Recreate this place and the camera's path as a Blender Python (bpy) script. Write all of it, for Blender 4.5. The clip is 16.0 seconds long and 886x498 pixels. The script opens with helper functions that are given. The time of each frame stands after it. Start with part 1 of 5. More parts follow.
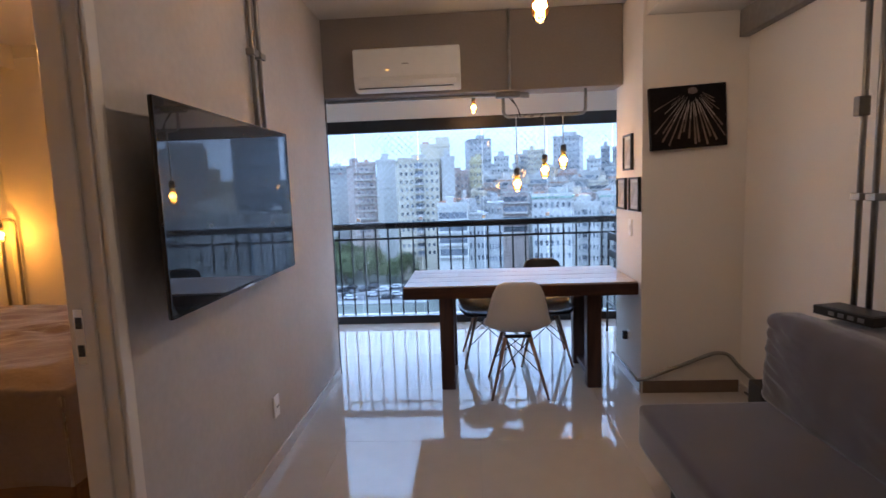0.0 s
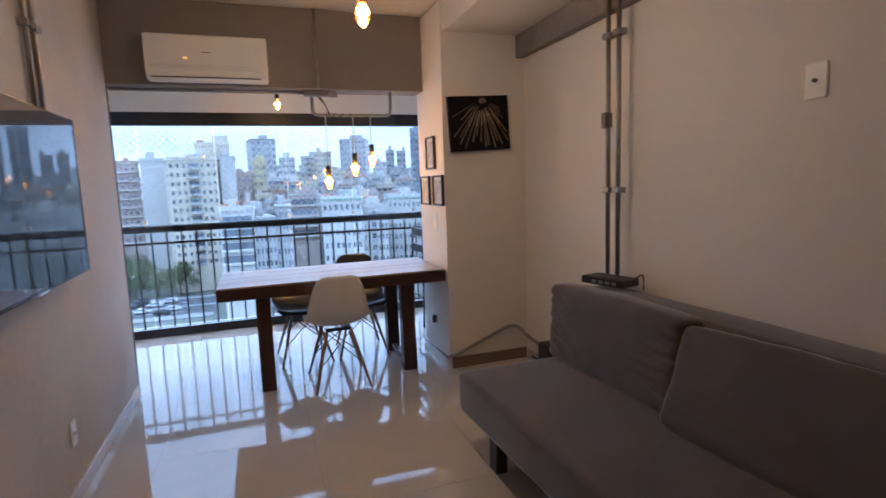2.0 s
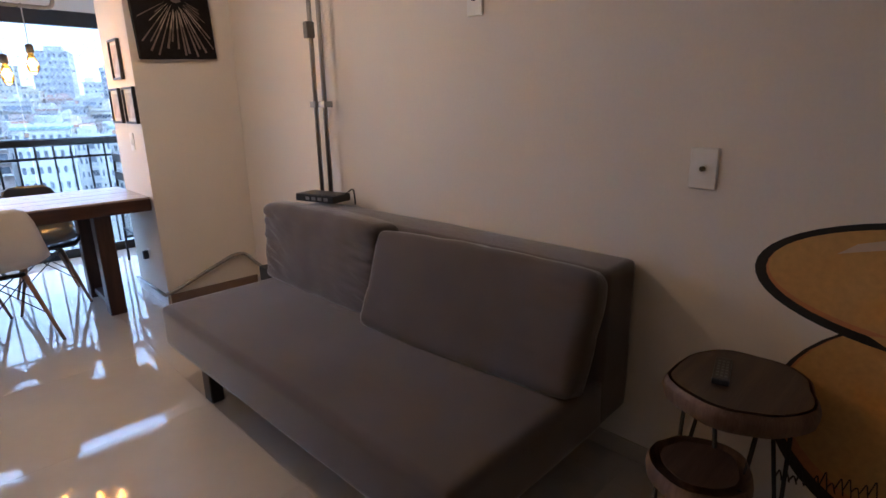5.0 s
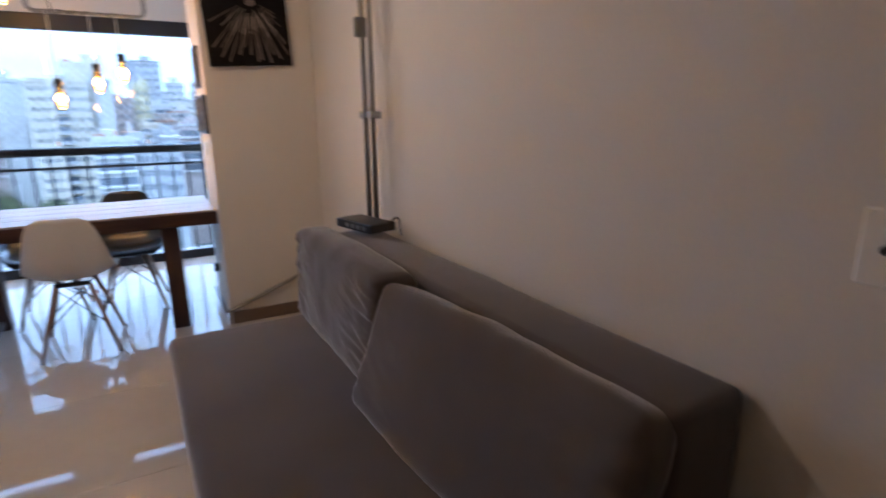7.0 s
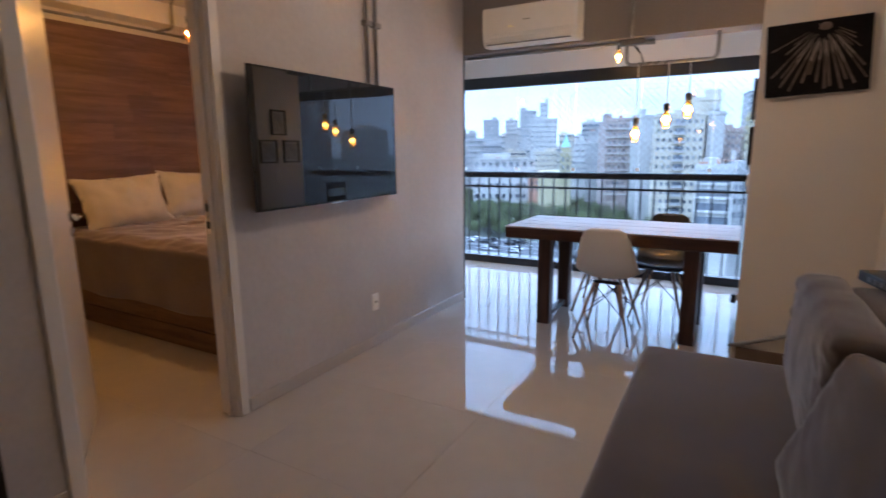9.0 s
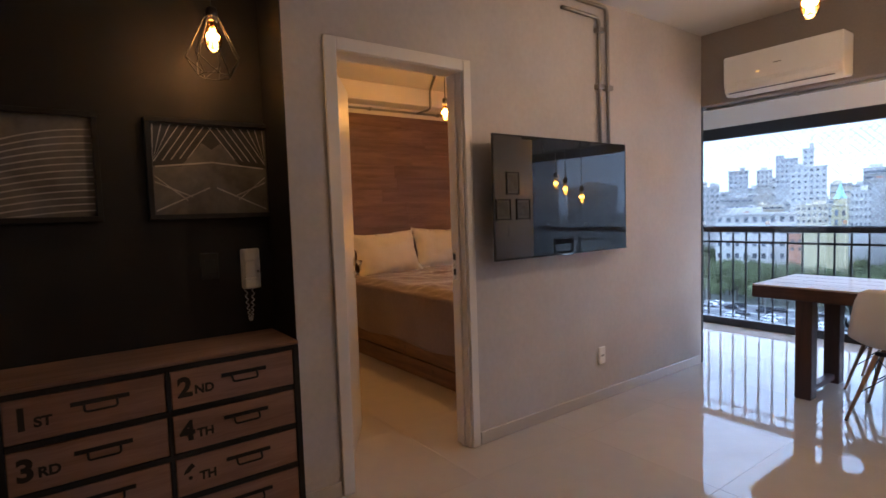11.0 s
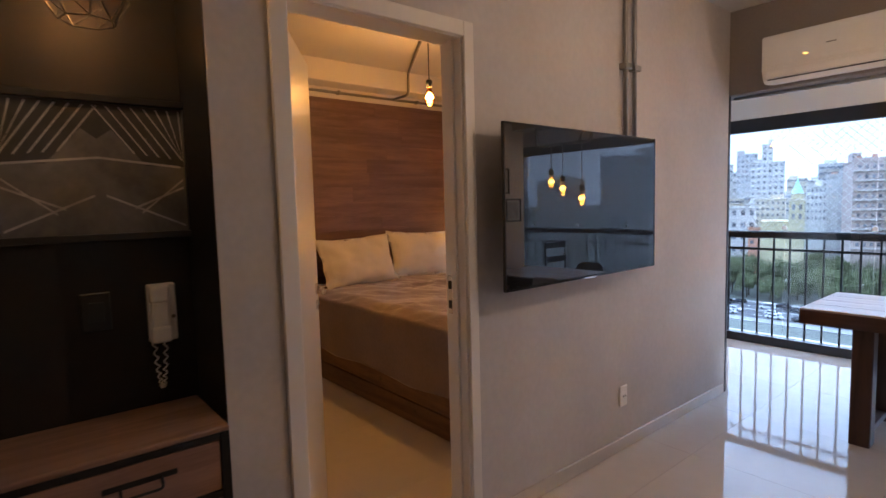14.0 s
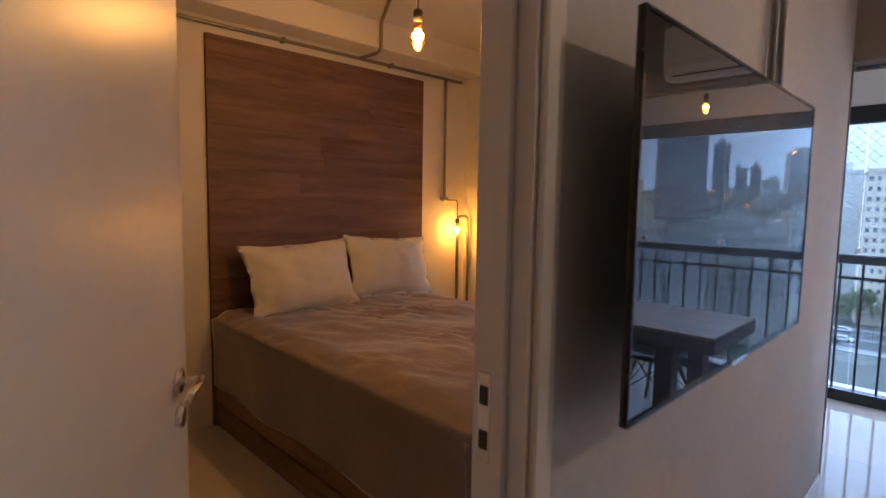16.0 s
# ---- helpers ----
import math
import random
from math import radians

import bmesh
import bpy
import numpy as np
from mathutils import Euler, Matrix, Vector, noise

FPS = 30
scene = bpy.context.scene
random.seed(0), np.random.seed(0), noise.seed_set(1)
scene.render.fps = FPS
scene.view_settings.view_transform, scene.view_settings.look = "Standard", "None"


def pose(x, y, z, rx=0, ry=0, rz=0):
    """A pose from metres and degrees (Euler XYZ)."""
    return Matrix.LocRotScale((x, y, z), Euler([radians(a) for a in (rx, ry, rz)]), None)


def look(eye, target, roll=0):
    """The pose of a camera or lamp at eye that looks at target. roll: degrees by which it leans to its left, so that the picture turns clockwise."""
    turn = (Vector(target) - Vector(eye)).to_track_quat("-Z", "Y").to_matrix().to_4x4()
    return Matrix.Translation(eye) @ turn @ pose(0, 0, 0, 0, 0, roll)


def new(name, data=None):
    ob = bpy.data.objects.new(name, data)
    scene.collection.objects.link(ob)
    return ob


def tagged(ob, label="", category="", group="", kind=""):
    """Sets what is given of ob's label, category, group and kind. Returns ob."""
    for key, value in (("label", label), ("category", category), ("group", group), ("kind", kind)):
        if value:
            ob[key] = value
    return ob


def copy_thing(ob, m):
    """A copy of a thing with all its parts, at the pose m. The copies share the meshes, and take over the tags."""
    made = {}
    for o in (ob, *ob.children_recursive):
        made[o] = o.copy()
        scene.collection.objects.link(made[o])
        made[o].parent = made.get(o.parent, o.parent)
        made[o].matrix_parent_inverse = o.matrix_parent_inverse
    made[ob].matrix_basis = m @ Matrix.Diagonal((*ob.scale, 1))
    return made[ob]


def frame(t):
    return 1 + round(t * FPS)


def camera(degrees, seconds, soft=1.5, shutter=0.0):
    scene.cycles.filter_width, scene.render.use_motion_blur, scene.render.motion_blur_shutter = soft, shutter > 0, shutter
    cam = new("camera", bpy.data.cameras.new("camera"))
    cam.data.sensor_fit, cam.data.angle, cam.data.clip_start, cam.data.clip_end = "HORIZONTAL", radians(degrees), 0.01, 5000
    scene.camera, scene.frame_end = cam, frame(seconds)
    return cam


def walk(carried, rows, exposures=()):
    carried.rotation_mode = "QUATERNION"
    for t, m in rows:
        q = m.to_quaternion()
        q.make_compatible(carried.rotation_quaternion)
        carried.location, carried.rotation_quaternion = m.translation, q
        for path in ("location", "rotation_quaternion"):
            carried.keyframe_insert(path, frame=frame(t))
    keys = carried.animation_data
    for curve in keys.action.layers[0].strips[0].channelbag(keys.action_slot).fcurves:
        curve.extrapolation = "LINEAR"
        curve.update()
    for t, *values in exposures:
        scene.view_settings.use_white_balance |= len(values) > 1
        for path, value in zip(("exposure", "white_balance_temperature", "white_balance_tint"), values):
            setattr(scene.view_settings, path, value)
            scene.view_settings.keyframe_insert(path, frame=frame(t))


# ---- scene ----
cam = camera(80.0, 16.0, 1.5, 0.4)
PATH = [
    (0, (0.226, 0.237, 1.448), (0.108, 2.22, 1.219), -2.1),
    (0.5, (0.144, 0.255, 1.446), (0.201, 2.24, 1.207), -1.8),
    (1, (0.054, 0.202, 1.432), (0.336, 2.167, 1.187), -2.1),
    (1.5, (0.046, 0.145, 1.417), (0.51, 2.075, 1.178), -2.3),
    (2, (0.027, 0.113, 1.416), (0.678, 1.988, 1.168), -2.0),
    (2.5, (0.046, 0.077, 1.414), (0.893, 1.87, 1.159), -1.4),
    (3, (0.088, 0.037, 1.408), (1.175, 1.693, 1.131), -1.3),
    (3.5, (0.117, -0.01, 1.373), (1.396, 1.485, 1.013), -1.5),
    (4, (0.122, -0.037, 1.353), (1.494, 1.336, 0.869), -1.4),
    (6.5, (0.758, 0.141, 1.306), (2.023, 1.585, 0.746), -0.5),
    (7, (0.986, 0.22, 1.34), (1.921, 1.919, 0.849), -0.6),
    (7.5, (1.208, 0.272, 1.349), (1.541, 2.201, 0.937), 1.6),
    (8, (1.288, 0.239, 1.353), (1.043, 2.187, 0.97), 1.3),
    (8.5, (1.303, 0.105, 1.354), (0.68, 1.962, 0.95), 0.4),
    (9, (1.325, 0.045, 1.351), (0.348, 1.752, 0.985), -0.6),
    (9.5, (1.362, -0.004, 1.349), (0.129, 1.545, 1.064), -1.1),
    (10, (1.425, -0.053, 1.332), (-0.002, 1.334, 1.128), -1.6),
    (12.5, (1.382, -0.124, 1.357), (-0.277, 0.986, 1.231), -2.1),
    (13, (1.29, -0.049, 1.393), (-0.333, 1.111, 1.249), -1.9),
    (13.5, (1.028, 0.09, 1.42), (-0.544, 1.317, 1.269), -1.8),
    (14, (0.768, 0.258, 1.431), (-0.771, 1.524, 1.265), -1.5),
    (14.5, (0.513, 0.466, 1.44), (-1.002, 1.762, 1.269), -0.7),
    (15, (0.214, 0.639, 1.431), (-1.261, 1.979, 1.259), -0.1),
    (15.5, (-0.062, 0.804, 1.426), (-1.513, 2.17, 1.251), 0.2),
    (16, (-0.327, 0.997, 1.443), (-1.765, 2.375, 1.265), 0.9),
]
EXPOSURES = [(0, 0.82, 5400, 17), (1.5, 0.82, 5450, 17), (4, 1.18, 5380, 16), (6.5, 1.62, 5200, 16), (7.5, 0.86, 5330, 16), (9, 0.96, 5380, 17),
             (10.2, 1.00, 5560, 18), (12.4, 1.14, 5800, 19), (15, 0.92, 5560, 18), (16, 0.72, 5380, 18)]
walk(cam, [(t, look(eye, target, roll)) for t, eye, target, roll in PATH], EXPOSURES)

# ---- world, sun, large lights ----
world = bpy.data.worlds.new("World")
scene.world = world
world.use_nodes = True
wn, wl = world.node_tree.nodes, world.node_tree.links
wn.clear()
w_out = wn.new("ShaderNodeOutputWorld")
w_bg = wn.new("ShaderNodeBackground")
w_sky = wn.new("ShaderNodeTexSky")
w_sky.sky_type = "NISHITA"
w_sky.sun_disc = False
w_sky.sun_elevation = radians(14)
w_sky.sun_rotation = radians(70)
w_sky.dust_density = 4.0
w_co = wn.new("ShaderNodeTexCoord")
w_map = wn.new("ShaderNodeMapping")
w_map.inputs["Scale"].default_value = (1.0, 1.0, 3.5)
w_cl = wn.new("ShaderNodeTexNoise")
w_cl.inputs["Scale"].default_value = 3.2
w_cl.inputs["Detail"].default_value = 7.0
w_rp = wn.new("ShaderNodeValToRGB")
w_rp.color_ramp.elements[0].position, w_rp.color_ramp.elements[0].color = 0.30, (0.66, 0.66, 0.66, 1)
w_rp.color_ramp.elements[1].position, w_rp.color_ramp.elements[1].color = 0.62, (0.96, 0.96, 0.96, 1)
w_mix = wn.new("ShaderNodeMix")
w_mix.data_type = "RGBA"
w_mix.inputs["B"].default_value = (17.5, 23.0, 30.0, 1)
wl.new(w_co.outputs["Generated"], w_map.inputs["Vector"])
wl.new(w_map.outputs["Vector"], w_cl.inputs["Vector"])
wl.new(w_cl.outputs["Fac"], w_rp.inputs["Fac"])
wl.new(w_rp.outputs["Color"], w_mix.inputs["Factor"])
wl.new(w_sky.outputs["Color"], w_mix.inputs["A"])
w_sep = wn.new("ShaderNodeSeparateXYZ")
w_rng = wn.new("ShaderNodeMapRange")
w_rng.interpolation_type = "SMOOTHSTEP"
for key, value in (("From Min", 0.05), ("From Max", 0.65), ("To Min", 0.52), ("To Max", 1.35)):
    w_rng.inputs[key].default_value = value
w_scl = wn.new("ShaderNodeVectorMath")
w_scl.operation = "SCALE"
wl.new(w_co.outputs["Generated"], w_sep.inputs["Vector"])
wl.new(w_sep.outputs["Z"], w_rng.inputs["Value"])
wl.new(w_mix.outputs["Result"], w_scl.inputs[0])
wl.new(w_rng.outputs["Result"], w_scl.inputs["Scale"])
wl.new(w_scl.outputs["Vector"], w_bg.inputs["Color"])
w_bg.inputs["Strength"].default_value = 0.15
LAMPS = 1.15
wl.new(w_bg.outputs["Background"], w_out.inputs["Surface"])

sun = new("sun", bpy.data.lights.new("sun", "SUN"))
sun.data.energy, sun.data.angle, sun.data.color = 1.2, radians(20), (1.0, 0.93, 0.85)
sun.matrix_world = look((40, 14, 12), (0, 0, 0))

# ---- materials ----
def nodes_of(m):
    m.use_nodes = True
    t = m.node_tree
    return t, t.nodes["Principled BSDF"]


def mat(name, color, rough=0.6, metal=0.0, vary=0.12, scale=6.0, fine=60.0, bump=0.05, stretch=(1, 1, 1), spec=0.5, per_piece=0.0, rvary=0.1):
    """A surface whose colour and gloss vary at two scales, with fine relief."""
    m = bpy.data.materials.new(name)
    t, b = nodes_of(m)
    n, l = t.nodes, t.links
    b.inputs["Roughness"].default_value, b.inputs["Metallic"].default_value = rough, metal
    b.inputs["Specular IOR Level"].default_value = spec
    co = n.new("ShaderNodeTexCoord")
    mp = n.new("ShaderNodeMapping")
    mp.inputs["Scale"].default_value = stretch
    l.new(co.outputs["Object"], mp.inputs["Vector"])
    big, small = n.new("ShaderNodeTexNoise"), n.new("ShaderNodeTexNoise")
    big.inputs["Scale"].default_value, small.inputs["Scale"].default_value = scale, fine
    big.inputs["Detail"].default_value = 5.0
    for q in (big, small):
        l.new(mp.outputs["Vector"], q.inputs["Vector"])
    add = n.new("ShaderNodeMath")
    add.operation = "MULTIPLY_ADD"
    add.inputs[1].default_value = 0.45
    l.new(small.outputs["Fac"], add.inputs[0])
    l.new(big.outputs["Fac"], add.inputs[2])
    rng = n.new("ShaderNodeMapRange")
    rng.inputs["From Min"].default_value, rng.inputs["From Max"].default_value = 0.45, 1.0
    rng.inputs["To Min"].default_value, rng.inputs["To Max"].default_value = 1 - vary, 1 + vary
    l.new(add.outputs["Value"], rng.inputs["Value"])
    src = rng.outputs["Result"]
    if per_piece:
        oi = n.new("ShaderNodeObjectInfo")
        r2 = n.new("ShaderNodeMapRange")
        r2.inputs["To Min"].default_value, r2.inputs["To Max"].default_value = 1 - per_piece, 1 + per_piece
        l.new(oi.outputs["Random"], r2.inputs["Value"])
        mu = n.new("ShaderNodeMath")
        mu.operation = "MULTIPLY"
        l.new(src, mu.inputs[0])
        l.new(r2.outputs["Result"], mu.inputs[1])
        src = mu.outputs["Value"]
    sc = n.new("ShaderNodeVectorMath")
    sc.operation = "SCALE"
    sc.inputs[0].default_value = color
    l.new(src, sc.inputs["Scale"])
    l.new(sc.outputs["Vector"], b.inputs["Base Color"])
    if rvary:
        rr = n.new("ShaderNodeMapRange")
        rr.inputs["To Min"].default_value, rr.inputs["To Max"].default_value = max(0.01, rough * (1 - rvary)), min(1, rough * (1 + rvary))
        l.new(big.outputs["Fac"], rr.inputs["Value"])
        l.new(rr.outputs["Result"], b.inputs["Roughness"])
    if bump:
        bp = n.new("ShaderNodeBump")
        bp.inputs["Strength"].default_value, bp.inputs["Distance"].default_value = bump, 0.01
        l.new(add.outputs["Value"], bp.inputs["Height"])
        l.new(bp.outputs["Normal"], b.inputs["Normal"])
    return m


def wood(name, dark, light, rough=0.5, along="X", scale=3.0, per_piece=0.0, coat=0.0, bump=0.12):
    """Grain drawn out along one axis, with darker streaks."""
    m = bpy.data.materials.new(name)
    t, b = nodes_of(m)
    n, l = t.nodes, t.links
    b.inputs["Roughness"].default_value = rough
    b.inputs["Coat Weight"].default_value, b.inputs["Coat Roughness"].default_value = coat, 0.12
    co = n.new("ShaderNodeTexCoord")
    mp = n.new("ShaderNodeMapping")
    mp.inputs["Scale"].default_value = {"X": (0.6, 7, 7), "Y": (7, 0.6, 7), "Z": (7, 7, 0.6)}[along]
    vec = co.outputs["Object"]
    if per_piece:
        oi = n.new("ShaderNodeObjectInfo")
        sh = n.new("ShaderNodeVectorMath")
        sh.operation = "MULTIPLY_ADD"
        sh.inputs[1].default_value = (9.0, 7.0, 5.0)
        l.new(oi.outputs["Random"], sh.inputs[0])
        l.new(co.outputs["Object"], sh.inputs[2])
        vec = sh.outputs["Vector"]
    l.new(vec, mp.inputs["Vector"])
    g, f = n.new("ShaderNodeTexNoise"), n.new("ShaderNodeTexNoise")
    g.inputs["Scale"].default_value, g.inputs["Detail"].default_value, g.inputs["Distortion"].default_value = scale, 8, 0.6
    f.inputs["Scale"].default_value, f.inputs["Detail"].default_value = scale * 9, 4
    l.new(mp.outputs["Vector"], g.inputs["Vector"])
    l.new(mp.outputs["Vector"], f.inputs["Vector"])
    ad = n.new("ShaderNodeMath")
    ad.operation = "MULTIPLY_ADD"
    ad.inputs[1].default_value = 0.35
    l.new(f.outputs["Fac"], ad.inputs[0])
    l.new(g.outputs["Fac"], ad.inputs[2])
    rp = n.new("ShaderNodeValToRGB")
    rp.color_ramp.elements[0].position, rp.color_ramp.elements[0].color = 0.5, (*dark, 1)
    rp.color_ramp.elements[1].position, rp.color_ramp.elements[1].color = 0.82, (*light, 1)
    l.new(ad.outputs["Value"], rp.inputs["Fac"])
    out = rp.outputs["Color"]
    if per_piece:
        r2 = n.new("ShaderNodeMapRange")
        r2.inputs["To Min"].default_value, r2.inputs["To Max"].default_value = 1 - per_piece, 1 + per_piece
        l.new(oi.outputs["Random"], r2.inputs["Value"])
        sc = n.new("ShaderNodeVectorMath")
        sc.operation = "SCALE"
        l.new(out, sc.inputs[0])
        l.new(r2.outputs["Result"], sc.inputs["Scale"])
        out = sc.outputs["Vector"]
    l.new(out, b.inputs["Base Color"])
    bp = n.new("ShaderNodeBump")
    bp.inputs["Strength"].default_value, bp.inputs["Distance"].default_value = bump, 0.006
    l.new(ad.outputs["Value"], bp.inputs["Height"])
    l.new(bp.outputs["Normal"], b.inputs["Normal"])
    return m


def glow(name, color, strength):
    m = bpy.data.materials.new(name)
    t, b = nodes_of(m)
    b.inputs["Base Color"].default_value = (*color, 1)
    b.inputs["Emission Color"].default_value = (*color, 1)
    b.inputs["Emission Strength"].default_value = strength
    return m


def glass(name, color=(1, 1, 1), rough=0.0):
    m = bpy.data.materials.new(name)
    t, b = nodes_of(m)
    b.inputs["Base Color"].default_value = (*color, 1)
    b.inputs["Roughness"].default_value = rough
    b.inputs["Transmission Weight"].default_value = 1.0
    b.inputs["IOR"].default_value = 1.45
    return m


def fabric(name, color, vary=0.14, weave=420.0, bump=0.25):
    m = mat(name, color, rough=0.95, vary=vary, scale=3.0, fine=weave, bump=bump, spec=0.15, rvary=0.0)
    b = m.node_tree.nodes["Principled BSDF"]
    b.inputs["Sheen Weight"].default_value, b.inputs["Sheen Roughness"].default_value = 0.9, 0.32
    return m


M_WALL = mat("wall_paint", (0.86, 0.81, 0.745), 0.75, vary=0.035, scale=1.2, fine=90, bump=0.06)
M_CEMENT = mat("cement_wall", (0.585, 0.55, 0.53), 0.7, vary=0.10, scale=1.7, fine=35, bump=0.08)
M_CEIL = mat("ceiling_paint", (0.74, 0.708, 0.66), 0.8, vary=0.03, scale=1.0, fine=80, bump=0.05)
M_CONC = mat("bare_concrete", (0.27, 0.25, 0.235), 0.85, vary=0.22, scale=2.2, fine=26, bump=0.25)
M_BEAM = mat("beam_paint", (0.285, 0.25, 0.23), 0.8, vary=0.10, scale=1.5, fine=60, bump=0.08)
M_BLACK_WALL = mat("black_wall_paint", (0.0088, 0.0070, 0.0072), 0.6, vary=0.25, scale=2.0, fine=70, bump=0.05)
M_TILE = mat("porcelain_tile", (0.575, 0.53, 0.48), 0.05, vary=0.06, scale=1.4, fine=9, bump=0.0, spec=0.55, per_piece=0.02, rvary=0.25)
M_GROUT = mat("grout", (0.42, 0.39, 0.36), 0.8, vary=0.1)
# skirting tile colour darkened to hold the corner's shadow
M_SKIRT_SHADED = mat("shaded_skirting", (0.20, 0.14, 0.105), 0.35, vary=0.12, scale=2, fine=20, bump=0.0)
M_SKIRT = mat("skirting_tile", (0.60, 0.55, 0.50), 0.12, vary=0.05, scale=2, fine=12, bump=0.0)
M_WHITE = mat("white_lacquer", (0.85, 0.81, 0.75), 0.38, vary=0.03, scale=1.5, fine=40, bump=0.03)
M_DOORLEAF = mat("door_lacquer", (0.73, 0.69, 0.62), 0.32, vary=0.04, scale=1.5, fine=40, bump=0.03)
M_PLASTIC = mat("white_plastic", (0.92, 0.91, 0.88), 0.3, vary=0.03, bump=0.0)
M_SHELL = mat("white_shell", (0.80, 0.77, 0.73), 0.42, vary=0.03, bump=0.02)
M_BLKPLAS = mat("black_plastic", (0.018, 0.018, 0.020), 0.35, vary=0.15, bump=0.0)
M_BLKSHELL = mat("black_shell", (0.020, 0.021, 0.024), 0.32, vary=0.12, bump=0.0)
M_BLKMETAL = mat("black_metal", (0.025, 0.025, 0.027), 0.42, metal=0.4, vary=0.2, fine=120, bump=0.04)
M_DARKALU = mat("dark_aluminium", (0.035, 0.035, 0.038), 0.38, metal=0.5, vary=0.12, bump=0.02)
M_STEEL = mat("galvanised_steel", (0.33, 0.32, 0.305), 0.42, metal=0.9, vary=0.18, scale=14, fine=90, bump=0.06)
M_CASTGREY = mat("cast_grey_box", (0.20, 0.195, 0.185), 0.5, metal=0.5, vary=0.15, fine=80, bump=0.05)
M_CHROME = mat("chrome", (0.80, 0.79, 0.77), 0.12, metal=1.0, vary=0.03, bump=0.0)
M_SCREEN = mat("tv_screen", (0.008, 0.009, 0.011), 0.018, vary=0.05, bump=0.0, spec=1.0, rvary=0.0)
_screen = M_SCREEN.node_tree.nodes["Principled BSDF"]
_screen.inputs["Roughness"].default_value, _screen.inputs["Specular IOR Level"].default_value = 0.32, 0.04
_screen.inputs["Coat Weight"].default_value, _screen.inputs["Coat Roughness"].default_value = 1.0, 0.015
M_TVTRIM = mat("tv_bezel", (0.03, 0.03, 0.033), 0.25, metal=0.6, vary=0.05, bump=0.0)
M_SOFA = fabric("sofa_linen", (0.132, 0.115, 0.114))
M_SOFA2 = fabric("sofa_cushion_linen", (0.132, 0.115, 0.114))
# table top colour paled to hold the reflection of the bright window
M_TABLETOP_LIT = wood("table_top_wood_lit", (0.40, 0.325, 0.27), (0.56, 0.475, 0.41), 0.4, "X", 1.2, coat=0.35)
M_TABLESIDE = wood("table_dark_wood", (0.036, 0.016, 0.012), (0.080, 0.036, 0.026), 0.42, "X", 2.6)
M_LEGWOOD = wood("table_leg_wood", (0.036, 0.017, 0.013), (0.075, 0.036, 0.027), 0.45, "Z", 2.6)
M_BEECH = wood("beech_leg", (0.24, 0.125, 0.065), (0.40, 0.235, 0.13), 0.45, "Z", 5)
M_HEAD = wood("headboard_wood", (0.12, 0.064, 0.050), (0.215, 0.122, 0.098), 0.55, "Y", 2.2, per_piece=0.10)
M_PINE = wood("pine_bed_base", (0.11, 0.058, 0.038), (0.22, 0.122, 0.078), 0.6, "X", 2.0, per_piece=0.12)
M_DRAWER = wood("drawer_pine", (0.225, 0.118, 0.080), (0.355, 0.205, 0.145), 0.55, "Y", 2.2, per_piece=0.06)
M_DRTOP = wood("dresser_top_pine", (0.20, 0.112, 0.080), (0.32, 0.195, 0.142), 0.5, "Y", 2.2)
M_LOG = wood("log_wood", (0.10, 0.055, 0.035), (0.22, 0.135, 0.09), 0.6, "Z", 3.0)
M_LOGTOP = wood("log_end_grain", (0.035, 0.020, 0.015), (0.085, 0.050, 0.036), 0.35, "X", 3.0)
M_BARK = mat("bark", (0.16, 0.11, 0.08), 0.9, vary=0.4, scale=14, fine=60, bump=0.6)
M_COVER = fabric("bed_cover_cotton", (0.27, 0.222, 0.240), vary=0.12, weave=48, bump=0.55)
M_PILLOW = fabric("pillow_cotton", (0.74, 0.70, 0.65), vary=0.04, weave=500, bump=0.12)
M_BULBGLASS = glass("amber_bulb_glass", (0.92, 0.36, 0.025))
M_FILAMENT = glow("filament", (1.0, 0.50, 0.14), 30)
M_FILAMENT_COOL = glow("filament_clear", (1.0, 0.55, 0.18), 24)
M_PALECORD = mat("pale_cord", (0.55, 0.54, 0.52), 0.7, vary=0.1, bump=0.0)
M_CORD = mat("black_cord", (0.02, 0.018, 0.016), 0.7, vary=0.1, bump=0.0)
M_PANE = glass("window_glass", (0.525, 0.565, 0.585))
M_PAPER = mat("print_paper", (0.62, 0.61, 0.58), 0.6, vary=0.05, bump=0.0)
M_PRINTGREY = mat("print_grey", (0.15, 0.14, 0.13), 0.5, vary=0.45, scale=4, fine=30, bump=0.0)
M_PRINTDARK = mat("print_dark", (0.045, 0.042, 0.040), 0.5, vary=0.5, scale=5, fine=30, bump=0.0)
M_PRINTWHITE = mat("print_white", (0.46, 0.43, 0.40), 0.5, vary=0.25, scale=9, fine=40, bump=0.0)
M_PRINTPALE = mat("print_pale", (0.44, 0.41, 0.38), 0.5, vary=0.4, scale=7, fine=40, bump=0.0)
M_CANVAS = mat("painting_black", (0.010, 0.009, 0.010), 0.8, vary=0.5, scale=9, fine=60, bump=0.2, spec=0.15)
M_CANVASDIM = mat("painting_dim_ray", (0.17, 0.125, 0.10), 0.8, vary=0.5, scale=9, fine=50, bump=0.2)
M_CANVASRAY = mat("painting_ray", (0.38, 0.31, 0.25), 0.8, vary=0.45, scale=9, fine=50, bump=0.2)
M_STENCIL = mat("stencil_black", (0.018, 0.015, 0.013), 0.7, vary=0.2, bump=0.0)
M_MURAL_Y = mat("mural_ochre", (0.60, 0.34, 0.10), 0.7, vary=0.22, scale=1.6, fine=50, bump=0.04)
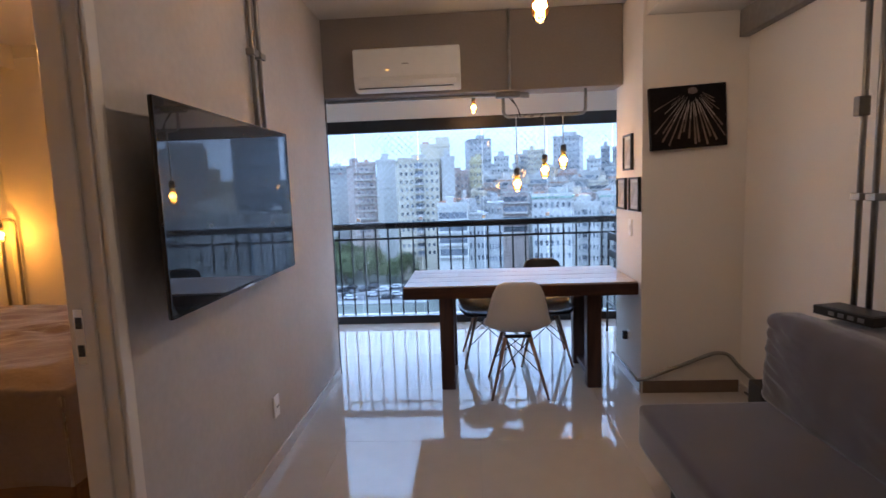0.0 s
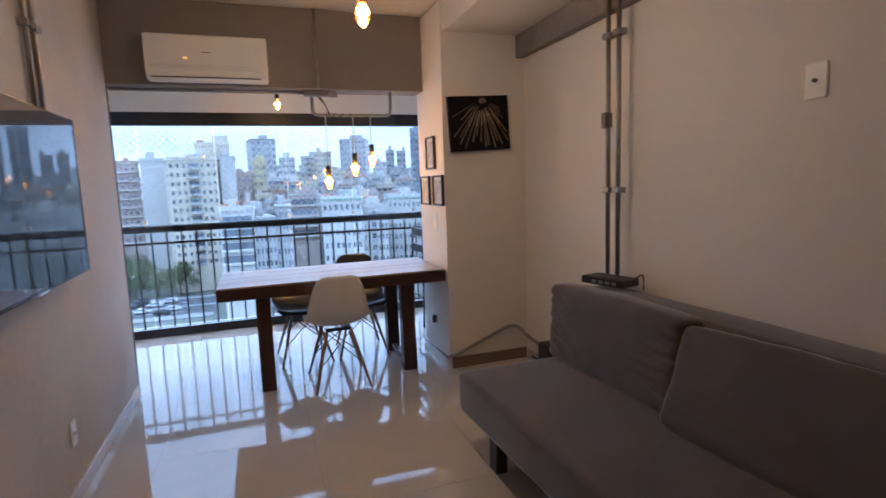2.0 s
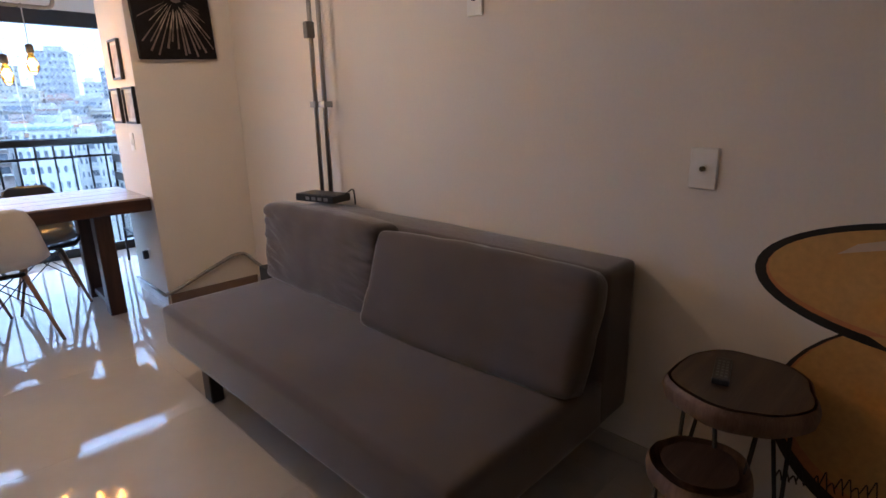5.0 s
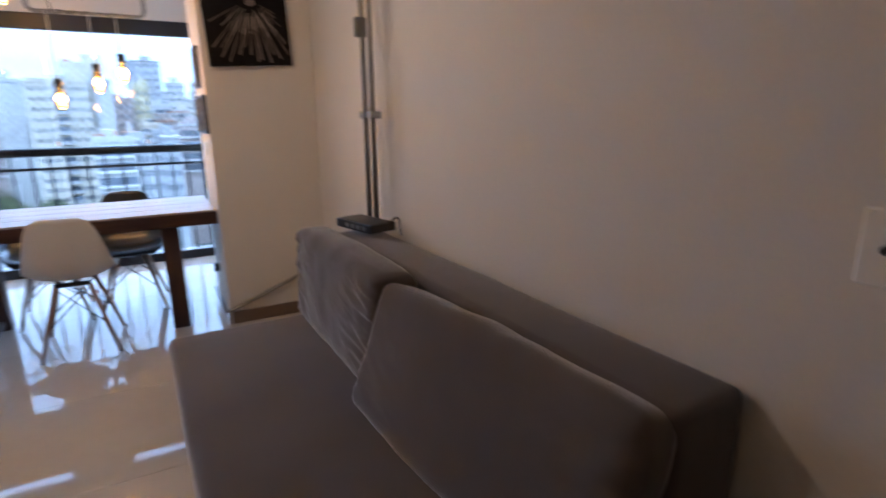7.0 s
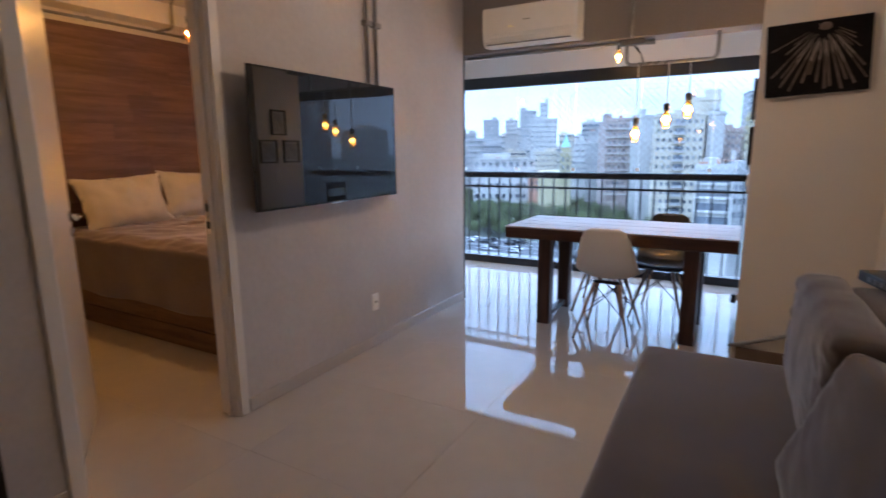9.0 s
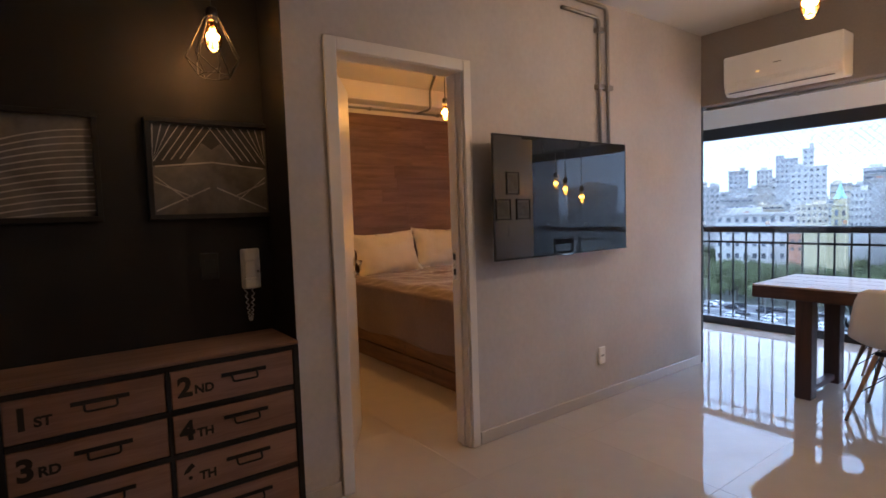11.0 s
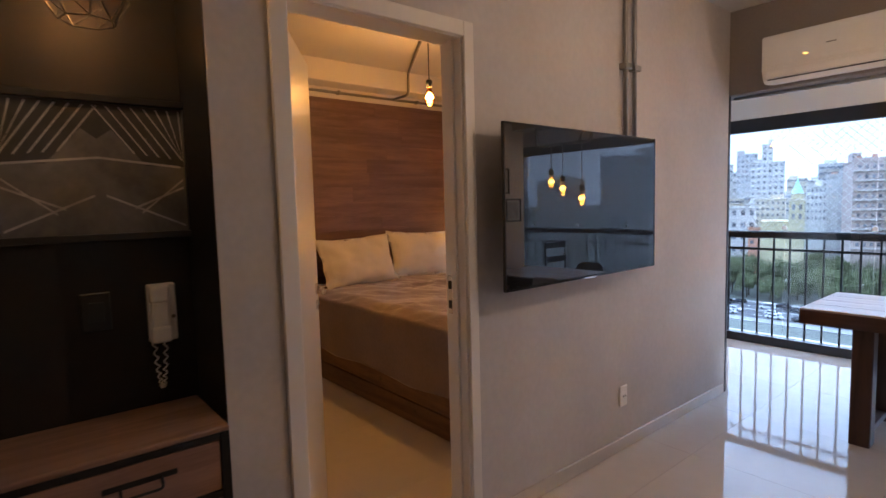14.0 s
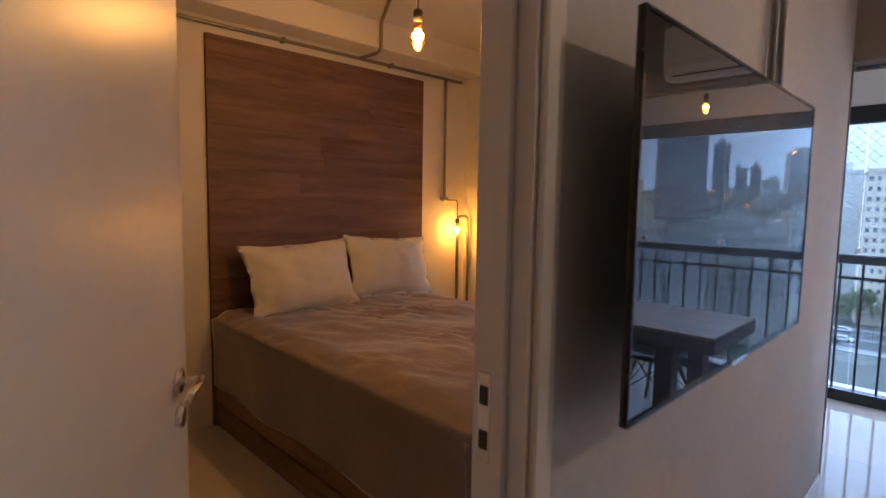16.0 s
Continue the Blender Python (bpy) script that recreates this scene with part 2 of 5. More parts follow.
M_MURAL_R = mat("mural_orange", (0.55, 0.23, 0.08), 0.7, vary=0.2, scale=2.0, fine=50, bump=0.04)
M_MURAL_H = mat("mural_highlight", (0.66, 0.52, 0.36), 0.7, vary=0.12, scale=2.5, fine=50, bump=0.04)
M_MURAL_K = mat("mural_black", (0.020, 0.018, 0.018), 0.6, vary=0.2, bump=0.03)


# ---- building helpers ----
ORIGIN = {}


def thing(name, loc, label, category, group="", kind=""):
    ob = new(name)
    ob.location = loc
    ob.empty_display_size = 0.1
    ORIGIN[ob] = Vector(loc)
    return tagged(ob, label, category, group, kind)


def part(name, bm, material, parent=None, label="", smooth=False, mods=()):
    """Links a bmesh, given in world places, as one mesh object under a thing or a part."""
    o = ORIGIN.get(parent, Vector((0, 0, 0)))
    if o.length:
        bmesh.ops.translate(bm, verts=bm.verts, vec=-o)
    bmesh.ops.recalc_face_normals(bm, faces=bm.faces)
    me = bpy.data.meshes.new(name)
    bm.to_mesh(me)
    bm.free()
    for m in material if isinstance(material, (list, tuple)) else (material,):
        me.materials.append(m)
    if smooth:
        for p in me.polygons:
            p.use_smooth = True
    ob = new(name, me)
    if parent is not None:
        ob.parent = parent
    ORIGIN[ob] = o
    if label:
        ob["label"] = label
    return ob


def structure(name, bm, material, label="", smooth=False):
    return tagged(part(name, bm, material, None, "", smooth), label, "", "", "structure")


def box(x0, x1, y0, y1, z0, z1, bevel=0.0, seg=1, bm=None, turn=None):
    """A box; turn: a matrix laid on it."""
    b = bmesh.new()
    bmesh.ops.create_cube(b, size=1.0)
    bmesh.ops.scale(b, vec=(abs(x1 - x0), abs(y1 - y0), abs(z1 - z0)), verts=b.verts)
    bmesh.ops.translate(b, vec=((x0 + x1) / 2, (y0 + y1) / 2, (z0 + z1) / 2), verts=b.verts)
    if bevel:
        bmesh.ops.bevel(b, geom=b.edges[:], offset=bevel, segments=seg, profile=0.7, affect="EDGES")
    if turn is not None:
        bmesh.ops.transform(b, matrix=turn, verts=b.verts)
    return join(bm, b)


def join(bm, b):
    if bm is None:
        return b
    me = bpy.data.meshes.new("tmp")
    b.to_mesh(me)
    b.free()
    bm.from_mesh(me)
    bpy.data.meshes.remove(me)
    return bm


def rod(p0, p1, r0, r1=None, seg=12, bm=None):
    """A round bar from p0 to p1, tapering."""
    p0, p1 = Vector(p0), Vector(p1)
    b = bmesh.new()
    d = p1 - p0
    bmesh.ops.create_cone(b, cap_ends=True, segments=seg, radius1=r0, radius2=r0 if r1 is None else r1, depth=d.length)
    q = d.to_track_quat("Z", "Y").to_matrix().to_4x4()
    bmesh.ops.transform(b, matrix=Matrix.Translation((p0 + p1) / 2) @ q, verts=b.verts)
    return join(bm, b)


def pipe(points, r, bend=0.05, seg=10, bm=None):
    """A tube along a broken line with rounded bends."""
    pts = [Vector(p) for p in points]
    line = [pts[0]]
    for a, b, c in zip(pts, pts[1:], pts[2:]):
        d0, d1 = (a - b), (c - b)
        e = min(bend, d0.length * 0.45, d1.length * 0.45)
        s, f = b + d0.normalized() * e, b + d1.normalized() * e
        for k in range(6):
            u = k / 5
            line.append((1 - u) ** 2 * s + 2 * u * (1 - u) * b + u * u * f)
    line.append(pts[-1])
    m = bmesh.new()
    rings = []
    up = Vector((0.12, 0.31, 0.94)).normalized()
    for i, p in enumerate(line):
        d = (line[min(i + 1, len(line) - 1)] - line[max(i - 1, 0)]).normalized()
        x = up - d * up.dot(d)
        if x.length < 0.2:
            x = Vector((1, 0.1, 0)) - d * d.dot(Vector((1, 0.1, 0)))
        x.normalize()
        up = x
        y = d.cross(x)
        rings.append([m.verts.new(p + (x * math.cos(a) + y * math.sin(a)) * r) for a in [2 * math.pi * k / seg for k in range(seg)]])
    for A, B in zip(rings, rings[1:]):
        for k in range(seg):
            m.faces.new((A[k], A[(k + 1) % seg], B[(k + 1) % seg], B[k]))
    m.faces.new(rings[0][::-1])
    m.faces.new(rings[-1])
    return join(bm, m)


def lathe(profile, centre, seg=20, bm=None, turn=None):
    """Turns a profile of (radius, height) about an upright axis."""
    m = bmesh.new()
    rings = []
    for r, z in profile:
        if r < 1e-5:
            rings.append([m.verts.new((0, 0, z))])
        else:
            rings.append([m.verts.new((r * math.cos(2 * math.pi * k / seg), r * math.sin(2 * math.pi * k / seg), z)) for k in range(seg)])
    for A, B in zip(rings, rings[1:]):
        for k in range(seg):
            j = (k + 1) % seg
            if len(A) == 1 and len(B) > 1:
                m.faces.new((A[0], B[j], B[k]))
            elif len(B) == 1 and len(A) > 1:
                m.faces.new((A[k], A[j], B[0]))
            elif len(A) > 1:
                m.faces.new((A[k], A[j], B[j], B[k]))
    if turn is not None:
        bmesh.ops.transform(m, matrix=turn, verts=m.verts)
    bmesh.ops.translate(m, verts=m.verts, vec=centre)
    return join(bm, m)


def plate(outline, thick, plane, bm=None):
    """A flat piece: outline of (u, v) raised by thick; plane maps (u, v, w) to the world."""
    m = bmesh.new()
    f = m.faces.new([m.verts.new((u, v, 0)) for u, v in outline])
    g = bmesh.ops.extrude_face_region(m, geom=[f])
    bmesh.ops.translate(m, verts=[v for v in g["geom"] if isinstance(v, bmesh.types.BMVert)], vec=(0, 0, thick))
    bmesh.ops.transform(m, matrix=plane, verts=m.verts)
    return join(bm, m)


def cushion(size, plump, bm_turn, edge=0.03, cuts=10, seed=1, wrinkle=0.006, fold=0.0):
    """A stuffed block: bevelled, swollen in the middle, slightly creased."""
    sx, sy, sz = size
    b = bmesh.new()
    bmesh.ops.create_cube(b, size=1.0)
    bmesh.ops.scale(b, vec=size, verts=b.verts)
    bmesh.ops.bevel(b, geom=b.edges[:], offset=edge, segments=4, profile=0.6, affect="EDGES")
    bmesh.ops.subdivide_edges(b, edges=[e for e in b.edges if e.calc_length() > 0.12], cuts=cuts, use_grid_fill=True)
    for v in b.verts:
        u, w, h = v.co.x / (sx / 2), v.co.y / (sy / 2), v.co.z / (sz / 2)
        k = [max(0, 1 - q * q) for q in (u, w, h)]
        v.co.x += math.copysign(plump * 0.5 * k[1] * k[2], u) * min(1, abs(u) * 1.5)
        v.co.y += math.copysign(plump * 0.5 * k[0] * k[2], w) * min(1, abs(w) * 1.5)
        v.co.z += math.copysign(plump * (k[0] * k[1]) ** 0.7, h) * min(1, abs(h) * 1.2)
        q = noise.noise(v.co * 3.0 + Vector((seed, 0, 0))) + 0.5 * noise.noise(v.co * 9 + Vector((0, seed, 0)))
        v.co += v.co.normalized() * q * wrinkle
        if fold:
            side = max(0.0, abs(w) - 0.25)
            v.co.x += fold * side * noise.noise(Vector((seed, v.co.y * 7 + v.co.z * 6, v.co.z * 34 - v.co.y * 9)))
    bmesh.ops.transform(b, matrix=bm_turn, verts=b.verts)
    return b

# ---- structure ----
XL, XR, ZC = -0.865, 2.0, 2.715
YB, YE = 4.25, 5.85

b = box(-0.985, XL, 0.735, 0.97, 0, ZC)
box(-0.985, XL, 0.97, 1.745, 2.12, ZC, bm=b)
box(-0.985, XL, 1.745, YB, 0, ZC, bm=b)
structure("wall_west", b, M_CEMENT, "smooth grey-beige cement wall that carries the television")
structure("wall_black", box(-1.28, -1.16, -1.9, 0.735, 0, ZC), M_BLACK_WALL, "matt black painted wall behind the dresser")
structure("wall_nib", box(-1.16, XL - 0.003, 0.731, 0.735, 0, ZC), M_BLACK_WALL, "black painted return of the wall")
structure("wall_bedroom_nib", box(-1.28, -0.987, 0.737, 0.86, 0, ZC), M_WALL, "short plain wall inside the bedroom")
structure("wall_east", box(XR, 2.12, -1.9, 3.80, 0, ZC), M_WALL, "off-white painted wall behind the sofa")
# unseen wall added at the back; its grey keeps bounced light low
structure("wall_south", box(-1.28, 2.12, -2.02, -1.9, 0, ZC), M_CONC, "unseen wall added to close the room, grey to cut bounced light")
structure("column", box(1.34, 2.62, 3.802, 4.42, 0, 2.7), M_WALL, "broad off-white column beside the table")
structure("wall_balcony_east", box(2.62, 3.7, 4.30, 4.42, 0, ZC), M_WALL, "plain facade wall along the balcony")
structure("beam_main", box(-0.985, 1.338, YB, 4.47, 2.145, ZC, 0.004), M_BEAM, "taupe painted concrete beam over the balcony opening")
structure("beam_side", box(1.935, 1.998, -1.9, 3.80, 2.325, 2.488, 0.004), M_CONC, "bare grey concrete beam along the sofa wall")
structure("soffit", box(1.36, 1.998, -1.9, 3.80, 2.49, 2.712), M_CEIL, "lowered off-white ceiling over the sofa")
structure("ceiling", box(-1.28, 2.62, -2.02, 4.47, ZC, 2.85), M_CEIL, "plain off-white ceiling")
# bedroom shell
structure("wall_bedroom_west", box(-3.81, -3.69, 0.0, 4.6, 0, ZC), M_WALL, "off-white bedroom wall behind the bed")
structure("wall_bedroom_south", box(-3.69, -1.282, 0.0, 0.12, 0, ZC), M_WALL, "plain bedroom wall")
b = box(-3.69, -2.3, 4.48, 4.6, 0, ZC)
box(-2.3, -1.40, 4.48, 4.6, 2.10, ZC, bm=b)
box(-1.40, -1.06, 4.48, 4.6, 0, ZC, bm=b)
structure("wall_bedroom_north", b, M_WALL, "bedroom wall with an opening to the balcony")
structure("wall_bedroom_corner", box(-1.10, -0.987, 4.1, 4.48, 0, ZC), M_WALL, "plain corner of the bedroom")
structure("beam_bedroom", box(-3.69, -3.46, 0.12, 4.478, 2.53, ZC, 0.004), M_WALL, "plastered beam above the headboard")
structure("ceiling_bedroom", box(-3.81, -1.28, 0.0, 4.6, ZC, 2.85), M_CEIL, "plain bedroom ceiling")
structure("ceiling_balcony", box(-3.81, 3.7, 4.47, 6.05, 2.62, 2.76), M_CEIL, "plain balcony ceiling")
structure("lintel_balcony", box(-3.69, 3.58, 5.80, 5.92, 2.172, 2.62), M_CEIL, "white lintel over the balcony glazing")
structure("wall_balcony_west_end", box(-3.81, -3.69, 4.6, 6.05, 0, 2.62), M_WALL, "plain end wall of the balcony")
structure("wall_balcony_east_end", box(3.58, 3.7, 4.42, 6.05, 0, 2.62), M_WALL, "plain end wall of the balcony")

# floor bed and its polished tiles
floor = structure("floor", box(-3.81, 3.7, -2.02, 6.05, -0.25, -0.012), M_GROUT, "polished beige porcelain tile floor")
TS = 0.80
tile_bm = box(-TS / 2 + 0.0006, TS / 2 - 0.0006, -TS / 2 + 0.0006, TS / 2 - 0.0006, -0.011, 0.0)
tile_me = bpy.data.meshes.new("tile")
tile_bm.to_mesh(tile_me)
tile_bm.free()
tile_me.materials.append(M_TILE)
for i in range(10):
    for j in range(11):
        o = new("tile", tile_me)
        o.parent = floor
        o.location = (-3.37 + TS * i, -1.72 + TS * j - 0.35, 0)

# skirting
b = box(XL, XL + 0.012, 1.79, YB - 0.03, 0.0005, 0.075, 0.003)
structure("baseboard_west", b, M_SKIRT, "low beige tile skirting")
structure("baseboard_nib", box(XL, XL + 0.012, 0.735, 0.915, 0.0005, 0.075, 0.003), M_SKIRT, "low beige tile skirting")
structure("baseboard_east", box(XR - 0.012, XR, -1.9, 3.788, 0.0005, 0.075, 0.003), M_SKIRT, "low beige tile skirting")
structure("baseboard_column", box(1.352, 1.988, 3.79, 3.802, 0.0005, 0.085, 0.003), M_SKIRT_SHADED, "tile skirting in the corner, its colour darkened with painted shade")
structure("baseboard_column_side", box(1.328, 1.34, 3.79, 4.42, 0.0005, 0.075, 0.003), M_SKIRT, "low beige tile skirting")

# dark metal profile at the end of the television wall
structure("trim_profile", box(-0.985, XL + 0.004, YB + 0.001, YB + 0.03, 0.0, 2.143, 0.003), M_DARKALU, "dark aluminium edge profile")

# ---- balcony glazing and rail ----
rail = thing("balcony_railing", (0.8, 5.92, 0), "black painted steel balcony railing with upright bars", "railing", kind="")
part("bottom_bar", box(-3.69, 3.58, 5.86, 5.93, 0.0, 0.082, 0.006), M_DARKALU, rail)
part("handrail", box(-3.69, 3.58, 5.875, 5.945, 1.03, 1.10, 0.028, 3), M_DARKALU, rail, "rounded dark handrail")
part("mid_rail", box(-3.69, 3.58, 5.90, 5.92, 0.912, 0.936, 0.003), M_DARKALU, rail)
bar_bm = box(-0.008, 0.008, -0.008, 0.008, 0.083, 1.03, 0.002)
bar_me = bpy.data.meshes.new("baluster")
bar_bm.to_mesh(bar_me)
bar_bm.free()
bar_me.materials.append(M_DARKALU)
for k in range(-18, 36):
    o = new("baluster", bar_me)
    o.parent = rail
    o.location = (-1.241 + 0.1345 * k - 0.8, -0.01, 0)

glazing = thing("balcony_glazing", (0.8, 5.84, 1.1), "frameless sliding glass panes in a black top track", "glazing", kind="structure")
part("top_track", box(-3.69, 3.58, 5.80, 5.88, 2.05, 2.172, 0.005), M_DARKALU, glazing, "black aluminium track")
part("bottom_track", box(-3.69, 3.58, 5.832, 5.858, 0.0, 0.083, 0.003), M_DARKALU, glazing)
k = 0
x = -3.68
while x < 3.4:
    p = part("pane", box(x + 0.002, x + 0.666, 5.846, 5.852, 0.085, 2.05), M_PANE, glazing)
    p.visible_shadow = False
    if x < 2.9:
        part("glass_clip", box(x + 0.648, x + 0.684, 5.840, 5.858, 1.117, 1.153, 0.003), M_PLASTIC, glazing)
    x += 0.67

# safety net outside the glass
net_bm = bmesh.new()
w = 0.00210
for s in (-1, 1):
    u = -4.4
    while u < 3.9:
        z0, z1 = 1.12, 2.60
        a0, a1 = (u, u + (z1 - z0)) if s > 0 else (u + (z1 - z0), u)
        net_bm.faces.new([net_bm.verts.new(c) for c in ((a0 - w, 5.97, z0), (a0 + w, 5.97, z0), (a1 + w, 5.97, z1), (a1 - w, 5.97, z1))])
        u += 0.0707
M_NET = mat("net_cord", (0.75, 0.75, 0.75), 0.7, vary=0.05, bump=0.0)
tagged(part("safety_net", net_bm, M_NET), "fine white safety net stretched outside the glass", "net", "", "stuff")

# ---- bedroom door ----
b = box(-0.99, XL + 0.001, 0.97, 0.99, 0, 2.10, 0.002)
door = thing("door_1", (-0.93, 1.34, 0), "white lacquered bedroom door standing open", "door", kind="structure")
part("jamb", b, M_WHITE, door)
part("jamb", box(-0.99, XL + 0.001, 1.717, 1.745, 0, 2.10, 0.002), M_WHITE, door)
part("head", box(-0.99, XL + 0.001, 0.97, 1.745, 2.10, 2.122, 0.002), M_WHITE, door)
for side, x0, x1 in (("living", XL + 0.0005, XL + 0.016), ("bed", -1.001, -0.986)):
    part("architrave", box(x0, x1, 0.922, 0.984, 0, 2.165, 0.004), M_WHITE, door)
    part("architrave", box(x0, x1, 1.726, 1.780, 0, 2.165, 0.004), M_WHITE, door)
    part("architrave", box(x0, x1, 0.984, 1.726, 2.103, 2.165, 0.004), M_WHITE, door)
part("stop", box(-0.935, -0.905, 1.703, 1.717, 0, 2.10, 0.002), M_WHITE, door)
part("stop", box(-0.935, -0.905, 0.99, 1.004, 0, 2.10, 0.002), M_WHITE, door)
strike = part("strike_plate", box(-0.972, -0.942, 1.711, 1.718, 0.96, 1.13, 0.001), M_CHROME, door, "steel strike plate")
part("strike_hole", box(-0.966, -0.948, 1.709, 1.7115, 1.07, 1.105), M_BLKPLAS, strike)
part("strike_hole", box(-0.966, -0.948, 1.709, 1.7115, 0.985, 1.02), M_BLKPLAS, strike)
OPEN = Matrix.Translation((-0.965, 0.998, 0)) @ Matrix.Rotation(radians(56.5), 4, "Z")
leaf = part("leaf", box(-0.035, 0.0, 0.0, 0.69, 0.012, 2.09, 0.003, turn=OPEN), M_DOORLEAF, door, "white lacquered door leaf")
for zz in (0.25, 1.05, 1.85):
    part("hinge", rod(OPEN @ Vector((0.008, -0.006, zz - 0.04)), OPEN @ Vector((0.008, -0.006, zz + 0.04)), 0.006), M_CHROME, leaf)
for sx in (1, -1):
    x0 = 0.0 if sx > 0 else -0.035
    b = rod(OPEN @ Vector((x0, 0.625, 1.06)), OPEN @ Vector((x0 + sx * 0.008, 0.625, 1.06)), 0.026, seg=20)
    rod(OPEN @ Vector((x0, 0.625, 1.06)), OPEN @ Vector((x0 + sx * 0.05, 0.625, 1.06)), 0.010, bm=b)
    pipe([OPEN @ Vector((x0 + sx * 0.045, 0.63, 1.06)), OPEN @ Vector((x0 + sx * 0.05, 0.57, 1.063)), OPEN @ Vector((x0 + sx * 0.046, 0.51, 1.058))], 0.0105, 0.03, bm=b)
    rod(OPEN @ Vector((x0, 0.625, 0.985)), OPEN @ Vector((x0 + sx * 0.010, 0.625, 0.985)), 0.024, seg=20, bm=b)
    part("handle", b, M_CHROME, leaf, "chrome lever handle", True)

# ---- lamps: filament bulbs ----
def bulb(name, place, cord_top, label, power, scale=1.0, clear=False, tube=True, group="", tint=(1.0, 0.62, 0.28), cord=None):
    """A filament bulb in a black socket on a cord; place is the middle of the glass."""
    x, y, z = place
    top = thing(name, (x, y, z), label, "pendant lamp", group)
    s = scale
    g = lathe([(0.0, -0.055 * s), (0.012 * s, -0.052 * s), (0.024 * s, -0.036 * s), (0.030 * s, -0.014 * s), (0.028 * s, 0.008 * s), (0.019 * s, 0.032 * s), (0.0135 * s, 0.05 * s), (0.0135 * s, 0.06 * s)], place, 20)
    gl = part("glass_bulb", g, M_BULBGLASS, top, "amber glass bulb", True)
    gl.visible_shadow = False
    f = bmesh.new()
    for k in range(5):
        a = 2 * math.pi * k / 5
        c, n = math.cos(a), math.sin(a)
        f = rod((x + 0.008 * s * c, y + 0.008 * s * n, z - 0.030 * s), (x + 0.006 * s * c, y + 0.006 * s * n, z + 0.025 * s), 0.0022 * s, seg=6, bm=f)
    part("filament", f, M_FILAMENT_COOL if clear else M_FILAMENT, top, "glowing filament")
    part("socket", lathe([(0.0, 0.10 * s), (0.014 * s, 0.10 * s), (0.019 * s, 0.092 * s), (0.019 * s, 0.055 * s), (0.0, 0.055 * s)], place, 18), M_BLKPLAS, top, "black lamp holder", True)
    if cord_top > z + 0.11:
        part("cord", rod((x, y, z + 0.09 * s), (x, y, cord_top), 0.0036, seg=8), cord or M_CORD, top, "thin pale cord" if cord else "thin black cord")
    lamp = new("bulb_light", bpy.data.lights.new("bulb_light", "POINT"))
    lamp.data.energy, lamp.data.color, lamp.data.shadow_soft_size = power * LAMPS, tint, 0.017 * s
    lamp.location = (0, 0, -0.0)
    lamp.parent = top
    return top


bulb("pendant_lamp", (0.567, 4.304, 1.461), 1.955, "amber filament pendant bulb on a pale cord over the table", 1.8, 1.18, True, group="pendants over the table", cord=M_PALECORD)
bulb("pendant_lamp", (0.777, 4.307, 1.556), 1.955, "amber filament pendant bulb on a pale cord over the table", 1.8, 1.18, True, group="pendants over the table", cord=M_PALECORD)
bulb("pendant_lamp", (0.918, 4.324, 1.623), 1.955, "amber filament pendant bulb on a pale cord over the table", 1.8, 1.18, True, group="pendants over the table", cord=M_PALECORD)
bulb("pendant_lamp", (0.52, 2.49, 2.165), ZC, "amber filament pendant bulb in the middle of the living room", 9.0, 1.25, tint=(1.0, 0.70, 0.42))
bulb("pendant_lamp", (0.258, 5.064, 2.15), 2.62, "amber filament bulb below the balcony ceiling", 2.0, 0.95)

# ---- conduits ----
def conduit(label, points, r=0.0125, clamps=(), loc=None):
    t = thing("conduit", loc or points[0], label, "conduit")
    part("tube", pipe(points, r), M_STEEL, t, "", True)
    for (x, y, z), ax in clamps:
        d = {"x": (0.012, 0.026, 0.017), "y": (0.026, 0.012, 0.017), "z": (0.026, 0.030, 0.016)}[ax]
        part("clamp", box(x - d[0], x + d[0], y - d[1], y + d[1], z - d[2], z + d[2], 0.003), M_STEEL, t)
    return t


# above the television
conduit("galvanised steel conduit running down to the television", [(XL + 0.02, 2.895, 1.5), (XL + 0.02, 2.895, 2.60), (XL + 0.02, 2.53, 2.60)], 0.0125, [((XL + 0.018, 2.895, 2.15), "z"), ((XL + 0.018, 2.895, 2.52), "z")])
conduit("galvanised steel conduit running down to the television", [(XL + 0.02, 2.985, 1.5), (XL + 0.02, 2.985, 2.68), (XL + 0.02, 2.45, 2.68)], 0.0125, [((XL + 0.018, 2.985, 2.15), "z")])
# on the sofa wall
c = conduit("galvanised steel conduit with a small junction box on the sofa wall", [(XR - 0.085, 2.655, 0.86), (XR - 0.085, 2.655, 2.488)], 0.0125,
            [((XR - 0.08, 2.655, z), "z") for z in (1.345, 2.185)])
part("junction_box", box(XR - 0.118, XR - 0.068, 2.638, 2.676, 1.69, 1.775, 0.008, 2), M_CASTGREY, c, "cast grey junction box")
conduit("galvanised steel conduit on the sofa wall", [(XR - 0.085, 2.565, 0.86), (XR - 0.085, 2.565, 2.488)], 0.0125,
        [((XR - 0.08, 2.565, z), "z") for z in (1.345, 2.185)])
# under and on the main beam
c = conduit("galvanised conduit running down the beam to a junction box", [(0.52, YB - 0.014, ZC - 0.002), (0.52, YB - 0.014, 2.15)], 0.0125, [])
c = conduit("galvanised conduit under the beam with a junction box", [(-0.86, 4.33, 2.128), (0.62, 4.33, 2.128)], 0.0125, [((-0.2, 4.33, 2.132), "x")])
part("junction_box", box(0.42, 0.60, 4.295, 4.365, 2.105, 2.144, 0.006), M_CASTGREY, c, "grey junction box")
part("end_cap", rod((0.60, 4.33, 2.118), (0.67, 4.33, 2.118), 0.02), M_STEEL, c)
